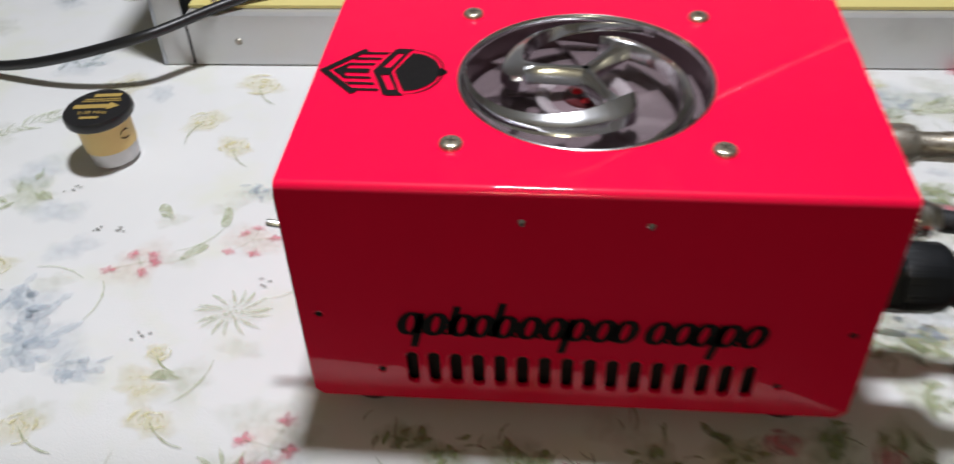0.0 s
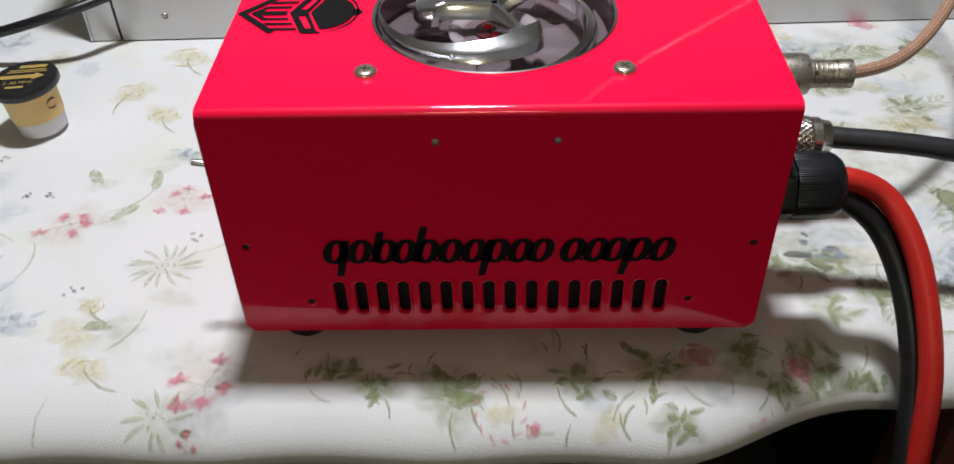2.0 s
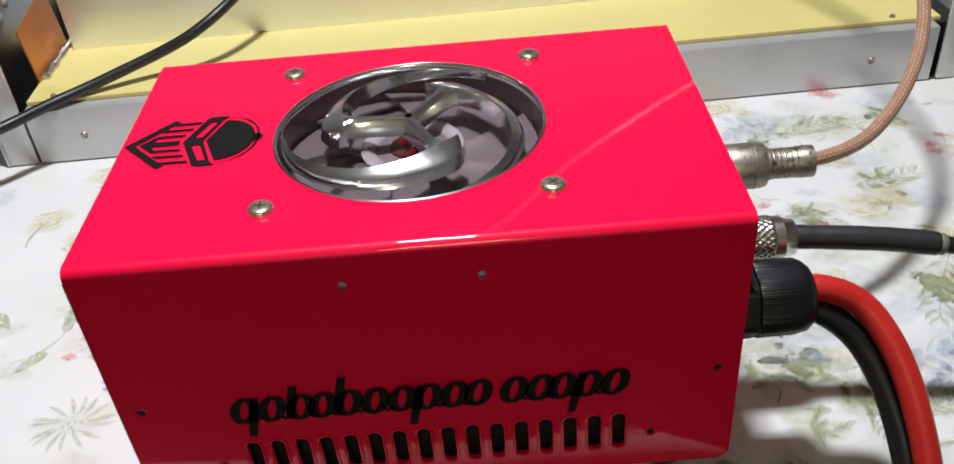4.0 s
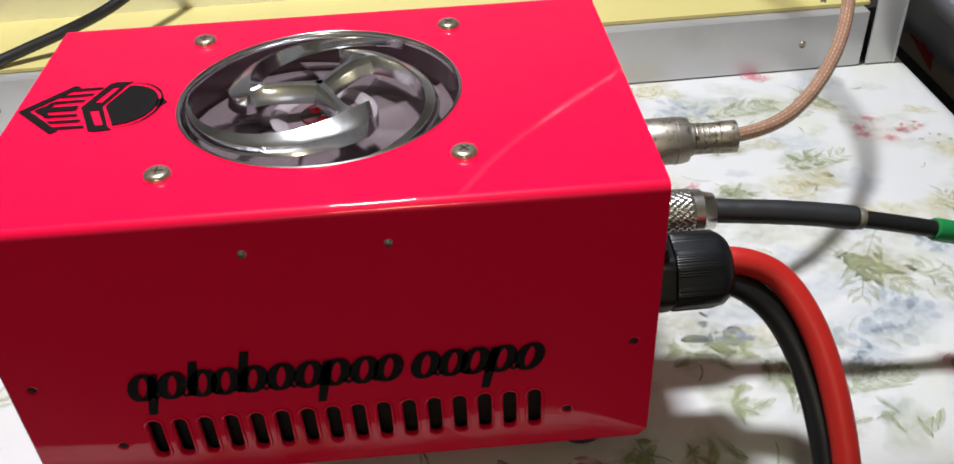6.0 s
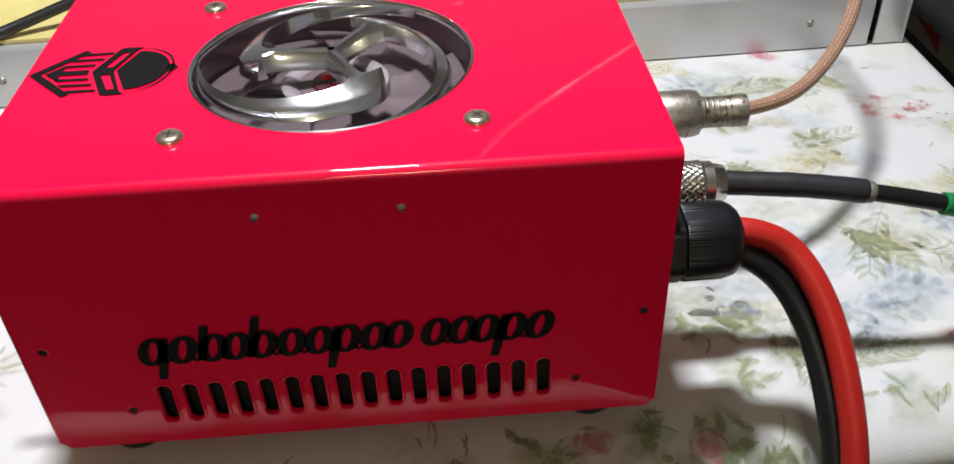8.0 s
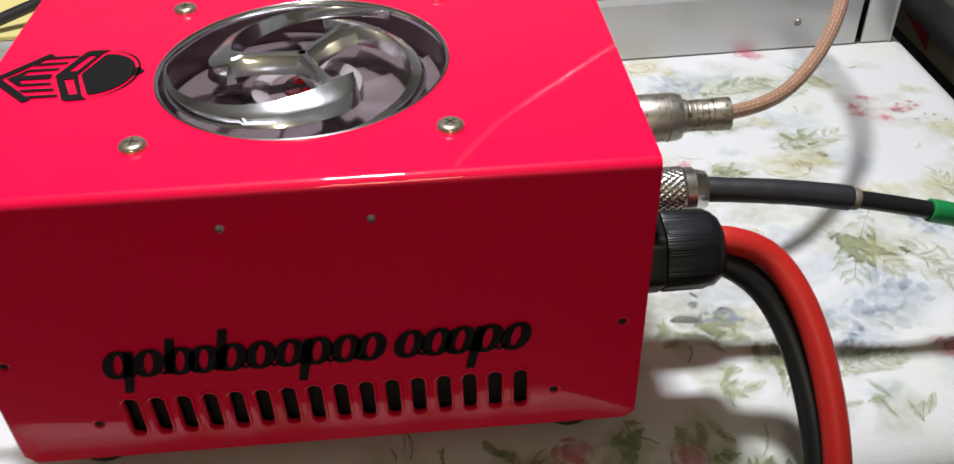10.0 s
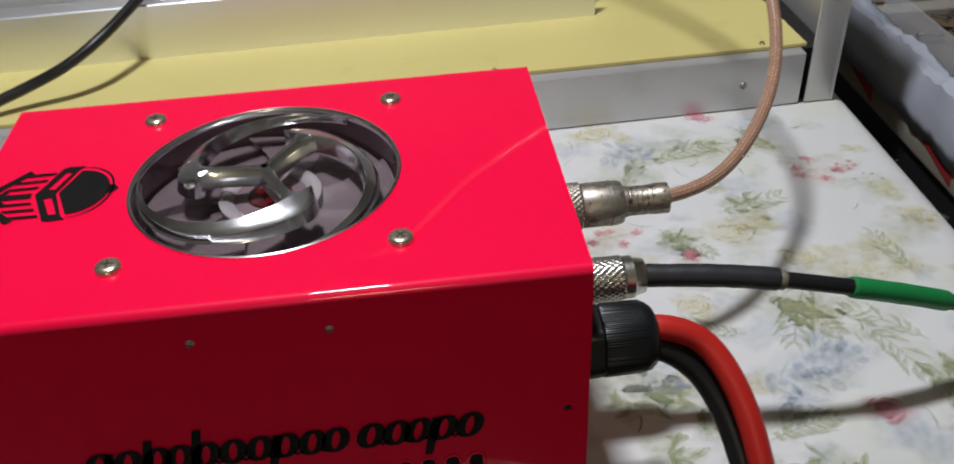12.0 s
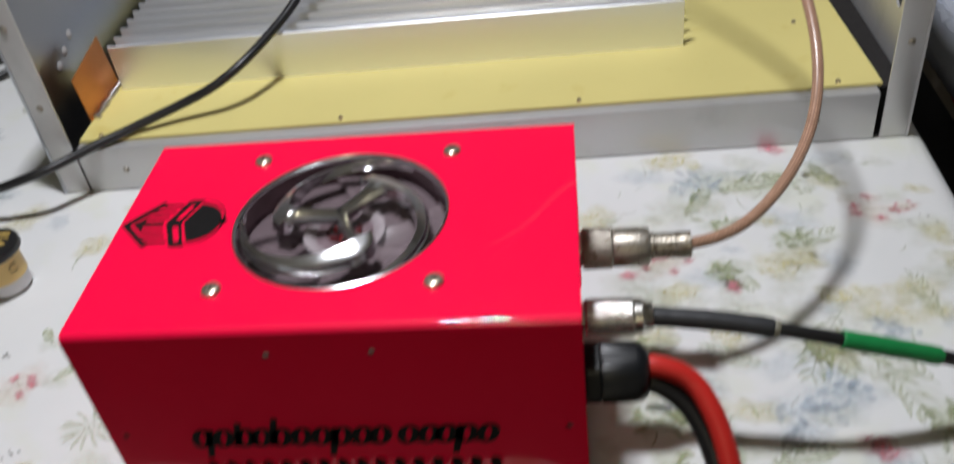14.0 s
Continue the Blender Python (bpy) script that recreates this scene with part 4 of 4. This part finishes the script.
def black_coax():
    y, z = 0.0432, 0.0652
    th = thing("black_coaxial_cable", (0.12, y, z), "black coaxial cable with knurled plug and green sleeve", "cable")
    m = out_x(0.0935, y, z)
    part("coupling_ring", lathe(bmesh.new(), [(0, 0.0), (0.0071, 0.0)] + [(0.0075, 0.0006 + 0.0180 * i / 50) for i in range(51)] + [(0.0071, 0.0192), (0, 0.0192)], m, 144, lambda a, h: knurl(a, h, 24, 0.0026) if 0.0005 < h < 0.0188 else 1), SILVER, th, "bright knurled coupling ring", smooth=60)
    part("plug_end", lathe(bmesh.new(), [(0, 0.0192), (0.0073, 0.0192), (0.0073, 0.0222), (0.0066, 0.0228), (0.0058, 0.0262), (0.0045, 0.0268), (0, 0.0268)], m, 48), SILVER, th)
    pts = [(0.118, 0.0434, 0.0652), (0.152, 0.0395, 0.0635), (0.188, 0.0355, 0.0575), (0.222, 0.038, 0.0455), (0.255, 0.045, 0.0285), (0.285, 0.053, 0.0115), (0.306, 0.058, -0.004), (0.318, 0.055, -0.05), (0.322, 0.03, -0.2), (0.325, 0.0, -0.55), (0.33, 0.02, -0.742), (0.40, 0.1, -0.745)]
    sp = relax(spline(pts, 700), 300)
    part("jacket", tube(bmesh.new(), sp, 0.0029, 16), PVC_BLACK, th)

    def sleeve(name, a, b, r, m, label):
        seg = [p for p in sp if a <= p.x <= b and p.z > 0.02]
        wob = lambda s: r * (1 + 0.018 * math.sin(s * 9) * math.sin(s * 23)) * (0.93 if s in (0, 1) else 1)
        part(name, tube(bmesh.new(), seg, wob, 18), m, th, label)

    sleeve("boot", 0.1185, 0.1655, 0.0040, SHRINK, "black heat-shrink boot")
    sleeve("glue_ring", 0.1650, 0.1680, 0.0036, CLEAR_RING, "dried glue ring")
    sleeve("sleeve", 0.1905, 0.2310, 0.0038, GREEN, "green heat-shrink sleeve")


def power_cable():
    th = thing("power_cable", (0.117, 0.014, 0.065), "red and black twin power cable leaving the gland", "cable")
    red = [(0.110, 0.0150, 0.0665), (0.1185, 0.0150, 0.0675), (0.1315, 0.0120, 0.0622), (0.1400, 0.0005, 0.0505), (0.1447, -0.0135, 0.033), (0.1468, -0.0272, 0.012), (0.1463, -0.037, -0.012), (0.1455, -0.043, -0.035), (0.147, -0.047, -0.08), (0.145, -0.045, -0.25), (0.15, -0.03, -0.5), (0.16, 0.05, -0.744), (0.3, 0.2, -0.744)]
    blk = [(0.110, 0.0137, 0.0600), (0.1180, 0.0135, 0.0605), (0.1300, 0.0095, 0.0520), (0.1380, 0.0003, 0.0385), (0.1425, -0.0128, 0.021), (0.1440, -0.0250, 0.001), (0.143, -0.036, -0.018), (0.142, -0.043, -0.04), (0.138, -0.047, -0.08), (0.135, -0.045, -0.25), (0.14, -0.03, -0.5), (0.15, 0.04, -0.744), (0.29, 0.19, -0.744)]
    part("red_wire", tube(bmesh.new(), relax(spline(red, 200), 25), 0.0041, 18), PVC_RED, th, "red insulated wire")
    part("black_wire", tube(bmesh.new(), relax(spline(blk, 200), 25), 0.0042, 18), PVC_BLACK, th, "black insulated wire")


def loose_cable():
    pts = [(-0.75, 0.30, 0.0035), (-0.55, 0.27, 0.0035), (-0.42, 0.245, 0.0035), (-0.337, 0.228, 0.0048), (-0.285, 0.2155, 0.017), (-0.236, 0.2165, 0.0300), (-0.2165, 0.2305, 0.0320), (-0.200, 0.2420, 0.0350), (-0.184, 0.2520, 0.0372), (-0.166, 0.260, 0.0415),
           (-0.147, 0.267, 0.0465), (-0.127, 0.272, 0.054), (-0.109, 0.285, 0.063), (-0.0935, 0.314, 0.0708), (-0.082, 0.335, 0.080), (-0.075, 0.357, 0.092), (-0.069, 0.383, 0.108), (-0.066, 0.43, 0.140), (-0.07, 0.52, 0.19), (-0.083, 0.62, 0.21), (-0.09, 0.75, 0.13), (-0.1, 0.85, 0.0036), (-0.2, 0.92, 0.0036)]
    ob = part("loose_cable", tube(bmesh.new(), relax(spline(pts, 420), 60), 0.0029, 14), PVC_BLACK)
    tagged(ob, "loose black cable lying across the open chassis", "cable")


tan_cable()
black_coax()
power_cable()
loose_cable()

# ---- open equipment chassis behind the amplifier ----
CH = Matrix.Translation((-0.234, 0.2405, 0)) @ Matrix.Rotation(radians(1.35), 4, "Z")
CW, CD, CHH, LIP = 0.521, 0.335, 0.150, 0.0315


def in_chassis(bm):
    bmesh.ops.transform(bm, matrix=CH, verts=bm.verts)
    return bm


def chassis():
    th = thing("equipment_chassis", tuple(CH @ Vector((CW / 2, CD / 2, 0))), "open aluminium equipment chassis with yellow inner board", "chassis")
    # front lip: upright face with a bent-in top
    bm = box(bmesh.new(), 0.0185, 0.5010, 0.0, 0.0015, 0.0008, LIP, 0.0005)
    box(bm, 0.0185, 0.5010, 0.0015, 0.012, LIP - 0.0016, LIP, 0.0004)
    part("front_lip", in_chassis(bm), ALUW, th)
    for x0, x1, fl0, fl1 in ((0.0, 0.0015, 0.0, 0.0170), (CW - 0.0015, CW, CW - 0.0165, CW)):
        s = bmesh.new()
        left = x0 == 0.0
        holes = [] if left else [circle2(0.047, 0.066, 0.0048, 24), circle2(0.140, 0.066, 0.0050, 24), circle2(0.215, 0.064, 0.0048, 24), circle2(0.085, 0.100, 0.0045, 24)]
        plate(s, [(0, 0.0008), (CD, 0.0008), (CD, CHH), (0, CHH)], holes, lambda u, v: Vector((x0, u, v)), Vector((0.0015, 0, 0)))
        # left wall takes the darkened copy, with its shade in the colour
        wall = part("side_wall", in_chassis(s), ALU_SHADED if left else ALUW, th)
        part("flange", in_chassis(box(bmesh.new(), fl0 + (0.0015 if left else 0), fl1 - (0 if left else 0.0015), 0.0002, 0.0016, 0.0008, CHH, 0.0004)), ALUW, wall)
    part("rear_wall", in_chassis(box(bmesh.new(), 0.0016, CW - 0.0016, CD - 0.0015, CD, 0.0008, CHH)), ALUW, th)
    part("floor_pan", in_chassis(box(bmesh.new(), 0.0016, CW - 0.0016, 0.0018, CD - 0.0018, 0.0008, 0.0022)), DARK, th)
    # added black strip that fills the gap beside the board with painted shade
    part("gap_shade", in_chassis(box(bmesh.new(), 0.4960, CW - 0.0024, 0.0125, CD - 0.004, 0.0024, LIP - 0.0035)), DARK, th, "black strip standing in for shade in the gap beside the board")
    # insulating board with small screws
    bb = bmesh.new()
    plate(bb, [(0.0190, 0.0080), (0.5040, 0.0080), (0.5040, 0.0100), (0.4945, CD - 0.004), (0.0190, CD - 0.004)], [], lambda u, v: Vector((u, v, LIP + 0.0004)), Vector((0, 0, 0.0018)))
    bd = part("board", in_chassis(bb), YELLOW, th, "yellow insulating board")
    for x, y in ((0.032, 0.0125), (0.185, 0.0125), (0.330, 0.0125), (0.480, 0.0125), (0.472, 0.09)):
        part("board_screw", in_chassis(lathe(bmesh.new(), [(0, 0.0014), (0.0012, 0.0012), (0.0018, 0.0), (0, 0.0)], Matrix.Translation((x, y, LIP + 0.0022)), 14)), SCREW, bd)
    for x in (0.046, 0.467):
        b = lathe(bmesh.new(), [(0, 0.0002), (0.0010, 0.0002), (0.0016, 0.0007), (0.0021, 0.0), (0, 0.0)], Matrix.Translation((x, 0.0, 0.0155)) @ Matrix.Rotation(radians(90), 4, "X"), 18)
        part("lip_screw", in_chassis(b), NICKEL, th)
    for x in (0.0088, CW - 0.0085):
        for z in (0.063, 0.115):
            b = lathe(bmesh.new(), [(0, 0.0009), (0.0012, 0.0008), (0.0022, 0.0), (0, 0.0)], Matrix.Translation((x, 0.0, z)) @ Matrix.Rotation(radians(90), 4, "X"), 18)
            part("flange_screw", in_chassis(b), NICKEL, th)
    for y, z in ((0.051, 0.064), (0.063, 0.0685), (0.076, 0.074)):
        b = lathe(bmesh.new(), [(0, 0.0016), (0.0020, 0.0012), (0.0033, 0.0), (0, 0.0)], Matrix.Translation((0.0016, y, z)) @ Matrix.Rotation(radians(90), 4, "Y"), 16)
        part("rivet", in_chassis(b), ALUW, th)
    # copper straps soldered to the board
    for y0, y1, tall in ((0.030, 0.081, 0.0), (0.248, 0.318, 0.018)):
        c = bmesh.new()
        plate(c, [(y0, LIP + 0.0024), (y1, LIP + 0.0024), (y1 + 0.001, 0.068 + tall), (y0 + 0.002, 0.063 + tall)], [], lambda u, v: Vector((0.0190 - (v - LIP) * 0.10, u, v)), Vector((0.0008, 0, 0)))
        st = part("copper_strap", in_chassis(c), COPPER, th, "copper strap plate")
        bead = tube(bmesh.new(), [Vector((0.0215, y0 + (y1 - y0) * (0.06 + 0.88 * i / 24), LIP + 0.003)) for i in range(25)], lambda s: 0.0022 + 0.0011 * math.sin(s * 31) * math.sin(s * 13), 10)
        part("solder_bead", in_chassis(bead), SOLDER, st)


def heat_sink():
    x0, x1, y0, y1 = 0.0265, 0.399, 0.0700, 0.226
    z0, z1 = LIP + 0.0023, 0.0655
    th = thing("heat_sink", tuple(CH @ Vector(((x0 + x1) / 2, (y0 + y1) / 2, z0))), "long finned aluminium heat sink on the yellow board", "heat sink")
    part("base", in_chassis(box(bmesh.new(), x0, x1, y0 + 0.0026, y1, z0, z0 + 0.004, 0.0004)), FIN, th)
    pitch, n = 0.0130, 13
    first = None
    for i in range(n):
        y = y0 + i * pitch
        b = bmesh.new()
        t0, t1 = (0.0026, 0.0020) if i else (0.0026, 0.0024)
        # a slightly tapered fin with a rounded crest
        zb = z0 + (0.0039 if i else 0.0)
        sec = [(0, zb), (t0, zb), (t1, z1 - 0.0006), (t1 * 0.75, z1), (t1 * 0.25, z1), (0, z1 - 0.0006)]
        a = [b.verts.new((x0, y + u, v)) for u, v in sec]
        c = [b.verts.new((x1, y + u, v)) for u, v in sec]
        for j in range(6):
            b.faces.new((a[j], a[(j + 1) % 6], c[(j + 1) % 6], c[j]))
        b.faces.new(a[::-1])
        b.faces.new(c)
        part("fin", in_chassis(b), FIN, th)


def relay():
    th = thing("relay", tuple(CH @ Vector((0.222, 0.30, LIP))), "small open relay with pale frame on the yellow board", "relay")
    part("base", in_chassis(box(bmesh.new(), 0.188, 0.258, 0.286, 0.316, LIP + 0.0024, LIP + 0.006, 0.0006)), DARK, th)
    part("coil", in_chassis(lathe(bmesh.new(), [(0, 0), (0.009, 0), (0.009, 0.003), (0.0075, 0.003), (0.0075, 0.022), (0.009, 0.022), (0.009, 0.025), (0, 0.025)], Matrix.Translation((0.212, 0.301, LIP + 0.006)), 24)), SOLDER, th)
    part("frame", in_chassis(box(bmesh.new(), 0.196, 0.252, 0.3125, 0.3145, LIP + 0.006, LIP + 0.036, 0.0004)), PLUG_GREY, th)
    part("armature", in_chassis(box(bmesh.new(), 0.198, 0.250, 0.290, 0.3122, LIP + 0.0315, LIP + 0.0333, 0.0004)), SILVER, th)
    for x in (0.230, 0.238, 0.246):
        part("contact", in_chassis(box(bmesh.new(), x, x + 0.004, 0.288, 0.2895, LIP + 0.006, LIP + 0.030, 0.0003)), SILVER, th)


chassis()
heat_sink()
relay()


# ---- plug-in meter element on the cloth ----
def meter_element():
    m = Matrix.Translation((-0.2285, 0.1525, 0.0012)) @ Matrix.Rotation(radians(-4), 4, "Y") @ Matrix.Diagonal((0.93, 0.93, 0.76, 1))
    th = thing("meter_element", (-0.2285, 0.1535, 0.0006), "round plug-in meter element with black cap and yellow label", "meter element")
    part("body", lathe(bmesh.new(), [(0, 0.0), (0.0118, 0.0), (0.0124, 0.0006), (0.0130, 0.0105), (0.0130, 0.030), (0, 0.030)], m, 48), PLUG_GREY, th, "grey metal barrel")
    part("label_band", lathe(bmesh.new(), [(0.0131, 0.0108), (0.0136, 0.0109), (0.0143, 0.0295), (0.0131, 0.0296)], m, 56), LABEL_Y, th, "yellow paper label band")
    cap = part("cap", lathe(bmesh.new(), [(0, 0.0295), (0.0150, 0.0295), (0.0172, 0.0312), (0.0178, 0.0325), (0.0178, 0.0365), (0.0172, 0.0376), (0, 0.0380)], m, 72, lambda a, h: 1 + (0.012 * math.sin(40 * a) if 0.0318 < h < 0.037 else 0)), LID, th, "black knurled cap")
    bm = bmesh.new()

    def put(u, v, lift=0.0):
        return m @ Vector((u, v, 0.0382))

    flat(bm, [(-0.0125, 0.0018), (0.0065, 0.0018), (0.0065, 0.0036), (0.0125, 0.0), (0.0065, -0.0036), (0.0065, -0.0018), (-0.0125, -0.0018)], put)
    for x0, x1, y0, y1 in ((-0.005, 0.010, 0.0088, 0.0118), (-0.009, 0.011, 0.0062, 0.0072), (-0.010, 0.0118, 0.0044, 0.0052)):
        flat(bm, [(x0, y0), (x1, y0), (x1, y1), (x0, y1)], put)
    flat(bm, [(-0.005, -0.0115), (0.005, -0.0115), (0.005, -0.0095), (-0.005, -0.0095)], put)
    part("cap_print", bm, GOLD_INK, cap, "gold arrow and bars", smooth=0)
    cu = bpy.data.curves.new("range_text", "FONT")
    cu.body, cu.size, cu.align_x = "2-30 MHz", 0.0040, "CENTER"
    tmp = bpy.data.objects.new("tmp", cu)
    me = bpy.data.meshes.new_from_object(tmp)
    bpy.data.objects.remove(tmp)
    me.transform(m @ Matrix.Translation((0, -0.0072, 0.0382)))
    me.materials.append(GOLD_INK)
    tx = new("range_text", me)
    tx.parent = cap
    tagged(tx, "gold range lettering")
    bm = bmesh.new()
    ribbon(bm, [(0.35 + 0.22 * math.cos(a), 0.0215 + 0.003 * math.sin(a)) for a in (0.6 + 4.6 * i / 16 for i in range(17))], lambda t: 0.0009 if t < 2 else 0, lambda a, v: m @ Vector((0.0144 * math.cos(a - 0.75), 0.0144 * math.sin(a - 0.75), v)))
    part("band_mark", bm, INK, th, "dark round mark", smooth=0)


meter_element()


# ---- things beside the table ----
def side_clutter():
    crate = thing("black_crate", (0.58, 0.32, -0.75), "black crate standing on the floor beside the table", "crate")
    part("body", box(bmesh.new(), 0.352, 0.82, -0.12, 0.80, -0.7495, -0.047, 0.004), BLACKBOX, crate)
    for z in (-0.20, -0.40, -0.60):
        part("rib", box(bmesh.new(), 0.346, 0.3522, -0.12, 0.80, z, z + 0.012, 0.001), BLACKBOX, crate)
    lid = thing("cardboard_tray", (0.58, 0.32, -0.047), "shallow white cardboard tray with red print on the crate", "tray")
    part("carton", box(bmesh.new(), 0.3485, 0.81, -0.11, 0.78, -0.0465, -0.012, 0.002), CARD, lid)
    for y, w in ((0.02, 0.06), (0.13, 0.05), (0.215, 0.06), (0.315, 0.055), (0.42, 0.05)):
        bm = bmesh.new()
        flat(bm, [(y, -0.042), (y + w * 0.9, -0.028), (y + w, -0.017), (y + w * 0.5, -0.0165), (y + 0.004, -0.026)], lambda u, v, k: Vector((0.3479, u, v)))
        part("red_mark", bm, CARD_RED, lid, "red printed mark", smooth=0)
    # folded paper bag over the tray's rim
    bm = bmesh.new()
    prof = [(0.3465, -0.030), (0.3455, -0.020), (0.3475, -0.006), (0.354, 0.003), (0.362, 0.005), (0.371, 0.001), (0.376, 0.0035), (0.386, 0.001), (0.398, -0.004), (0.406, -0.008)]
    rows = []
    for i in range(121):
        y = -0.09 + 0.80 * i / 120
        edge = 0.010 * noise.noise(Vector((y * 11, 3.1, 0))) + 0.008 * noise.noise(Vector((y * 40, 7.7, 0)))
        rows.append([bm.verts.new((0.346 + 0.45 * (x - 0.346) + (0.5 * edge if j > 6 else 0) + 0.0025 * noise.noise(Vector((y * 35, j * 0.7, 0))), y, z + 0.0045 * noise.noise(Vector((y * 34, j * 0.6, 4))) + 0.0010 * math.sin(y * 520 + j))) for j, (x, z) in enumerate(prof)])
    for a, b in zip(rows, rows[1:]):
        for j in range(len(prof) - 1):
            bm.faces.new((a[j], b[j], b[j + 1], a[j + 1]))
    bag = part("paper_bag", bm, BAG, smooth=24)
    so = bag.modifiers.new("thick", "SOLIDIFY")
    so.thickness = 0.0012
    tagged(bag, "creased grey-blue paper bag folded over the tray rim", "bag")
    # clear boxes and loose hardware
    for x0, x1, y0, y1, h in ((0.374, 0.540, 0.395, 0.60, 0.030), (0.376, 0.55, 0.20, 0.375, 0.012)):
        tray = thing("parts_box", ((x0 + x1) / 2, (y0 + y1) / 2, -0.012), "clear plastic parts box full of screws and terminals", "parts box", "clear parts boxes")
        part("shell", box(bmesh.new(), x0, x1, y0, y1, -0.0115, -0.0095), CARD_BROWN, tray, "brown card base")
        for q in ((x0, x0 + 0.0015, y0, y1), (x1 - 0.0015, x1, y0, y1), (x0 + 0.0015, x1 - 0.0015, y0, y0 + 0.0015), (x0 + 0.0015, x1 - 0.0015, y1 - 0.0015, y1)):
            part("side", box(bmesh.new(), *q, -0.0095, h), CLEAR, tray)
    part("cover", box(bmesh.new(), 0.3755, 0.5385, 0.3965, 0.5985, 0.0302, 0.0316, 0.0004), CLEAR, bpy.data.objects["parts_box"])
    rnd = random.Random(3)
    shaft = lathe(bmesh.new(), [(0, 0.0), (0.0035, 0.0), (0.0035, 0.0025), (0.0016, 0.003), (0.0015, 0.016), (0, 0.0165)], Matrix(), 12)
    first = part("loose_screw", shaft, SILVER)
    tagged(first, "loose bright metal screw in a clear parts box", "screw", "screws in the boxes")
    for i in range(160):
        x, y = (rnd.uniform(0.385, 0.52), rnd.uniform(0.41, 0.585)) if i % 2 else (rnd.uniform(0.386, 0.53), rnd.uniform(0.215, 0.365))
        m = Matrix.Translation((x, y, -0.006 + rnd.uniform(0.0, 0.010))) @ Euler((rnd.uniform(70, 110) * 0.01745, rnd.uniform(-0.3, 0.3), rnd.uniform(0, 6.3))).to_matrix().to_4x4()
        if i == 0:
            first.matrix_world = m
        else:
            again(first, m)
    for i in range(14):
        x, y, l = rnd.uniform(0.382, 0.46), rnd.uniform(0.22, 0.55), rnd.uniform(0.025, 0.05)
        z = rnd.uniform(0.003, 0.008)
        pts = spline([(x, y, z), (x + l * 0.5, y + rnd.uniform(-0.008, 0.008), z + 0.003), (x + l, y + 0.010, z)], 12)
        ob = part("terminal_pin", tube(bmesh.new(), pts, 0.0022, 10), (SILVER, NICKEL, GREENISH)[i % 3])
        tagged(ob, "small metal terminal pin among the loose hardware", "pin", "terminal pins")


    pts = spline([(0.385, 0.49, 0.0350), (0.45, 0.515, 0.0350), (0.525, 0.53, 0.0350), (0.58, 0.54, 0.010), (0.64, 0.55, -0.0085), (0.76, 0.56, -0.0085)], 60)
    ob = part("black_lead", tube(bmesh.new(), pts, 0.0033, 12), PVC_BLACK)
    tagged(ob, "thick black lead lying across the clear parts box", "cable")


def far_left():
    bx = thing("black_case", (-0.40, 0.52, 0), "black plastic case standing on the cloth beside the chassis", "case")
    part("shell", box(bmesh.new(), -0.375, -0.262, 0.425, 0.62, 0.0008, 0.11, 0.004), BLACKBOX, bx)
    part("panel", box(bmesh.new(), -0.368, -0.270, 0.4235, 0.4252, 0.01, 0.10, 0.001), DARK, bx)
    # crumpled rag
    bm = bmesh.new()
    n = 40
    grid = []
    for i in range(n + 1):
        row = []
        for j in range(n + 1):
            u, v = i / n, j / n
            x, y = -0.62 + 0.23 * u, 0.37 + 0.30 * v
            e = min(1, 6 * min(u, 1 - u, v, 1 - v))
            z = 0.002 + e * (0.024 + 0.030 * noise.noise(Vector((x * 17, y * 17, 2))) + 0.022 * abs(noise.noise(Vector((x * 45, y * 38, 5)))))
            row.append(bm.verts.new((x + 0.01 * noise.noise(Vector((0, y * 14, 1))), y, z)))
        grid.append(row)
    for a, b in zip(grid, grid[1:]):
        for j in range(n):
            bm.faces.new((a[j], b[j], b[j + 1], a[j + 1]))
    rag = part("rag", bm, GREYCLOTH, smooth=180)
    so = rag.modifiers.new("thick", "SOLIDIFY")
    so.thickness = 0.0015
    tagged(rag, "crumpled pale grey rag lying on the tablecloth", "rag")
    pts = [(-0.60, 0.31, 0.0035), (-0.46, 0.315, 0.0035), (-0.40, 0.342, 0.0035), (-0.365, 0.39, 0.0035), (-0.330, 0.424, 0.008)]
    ob = part("side_cable", tube(bmesh.new(), spline(pts, 40), 0.003, 12), PVC_BLACK)
    tagged(ob, "black cable running to the black case", "cable")


side_clutter()
far_left()
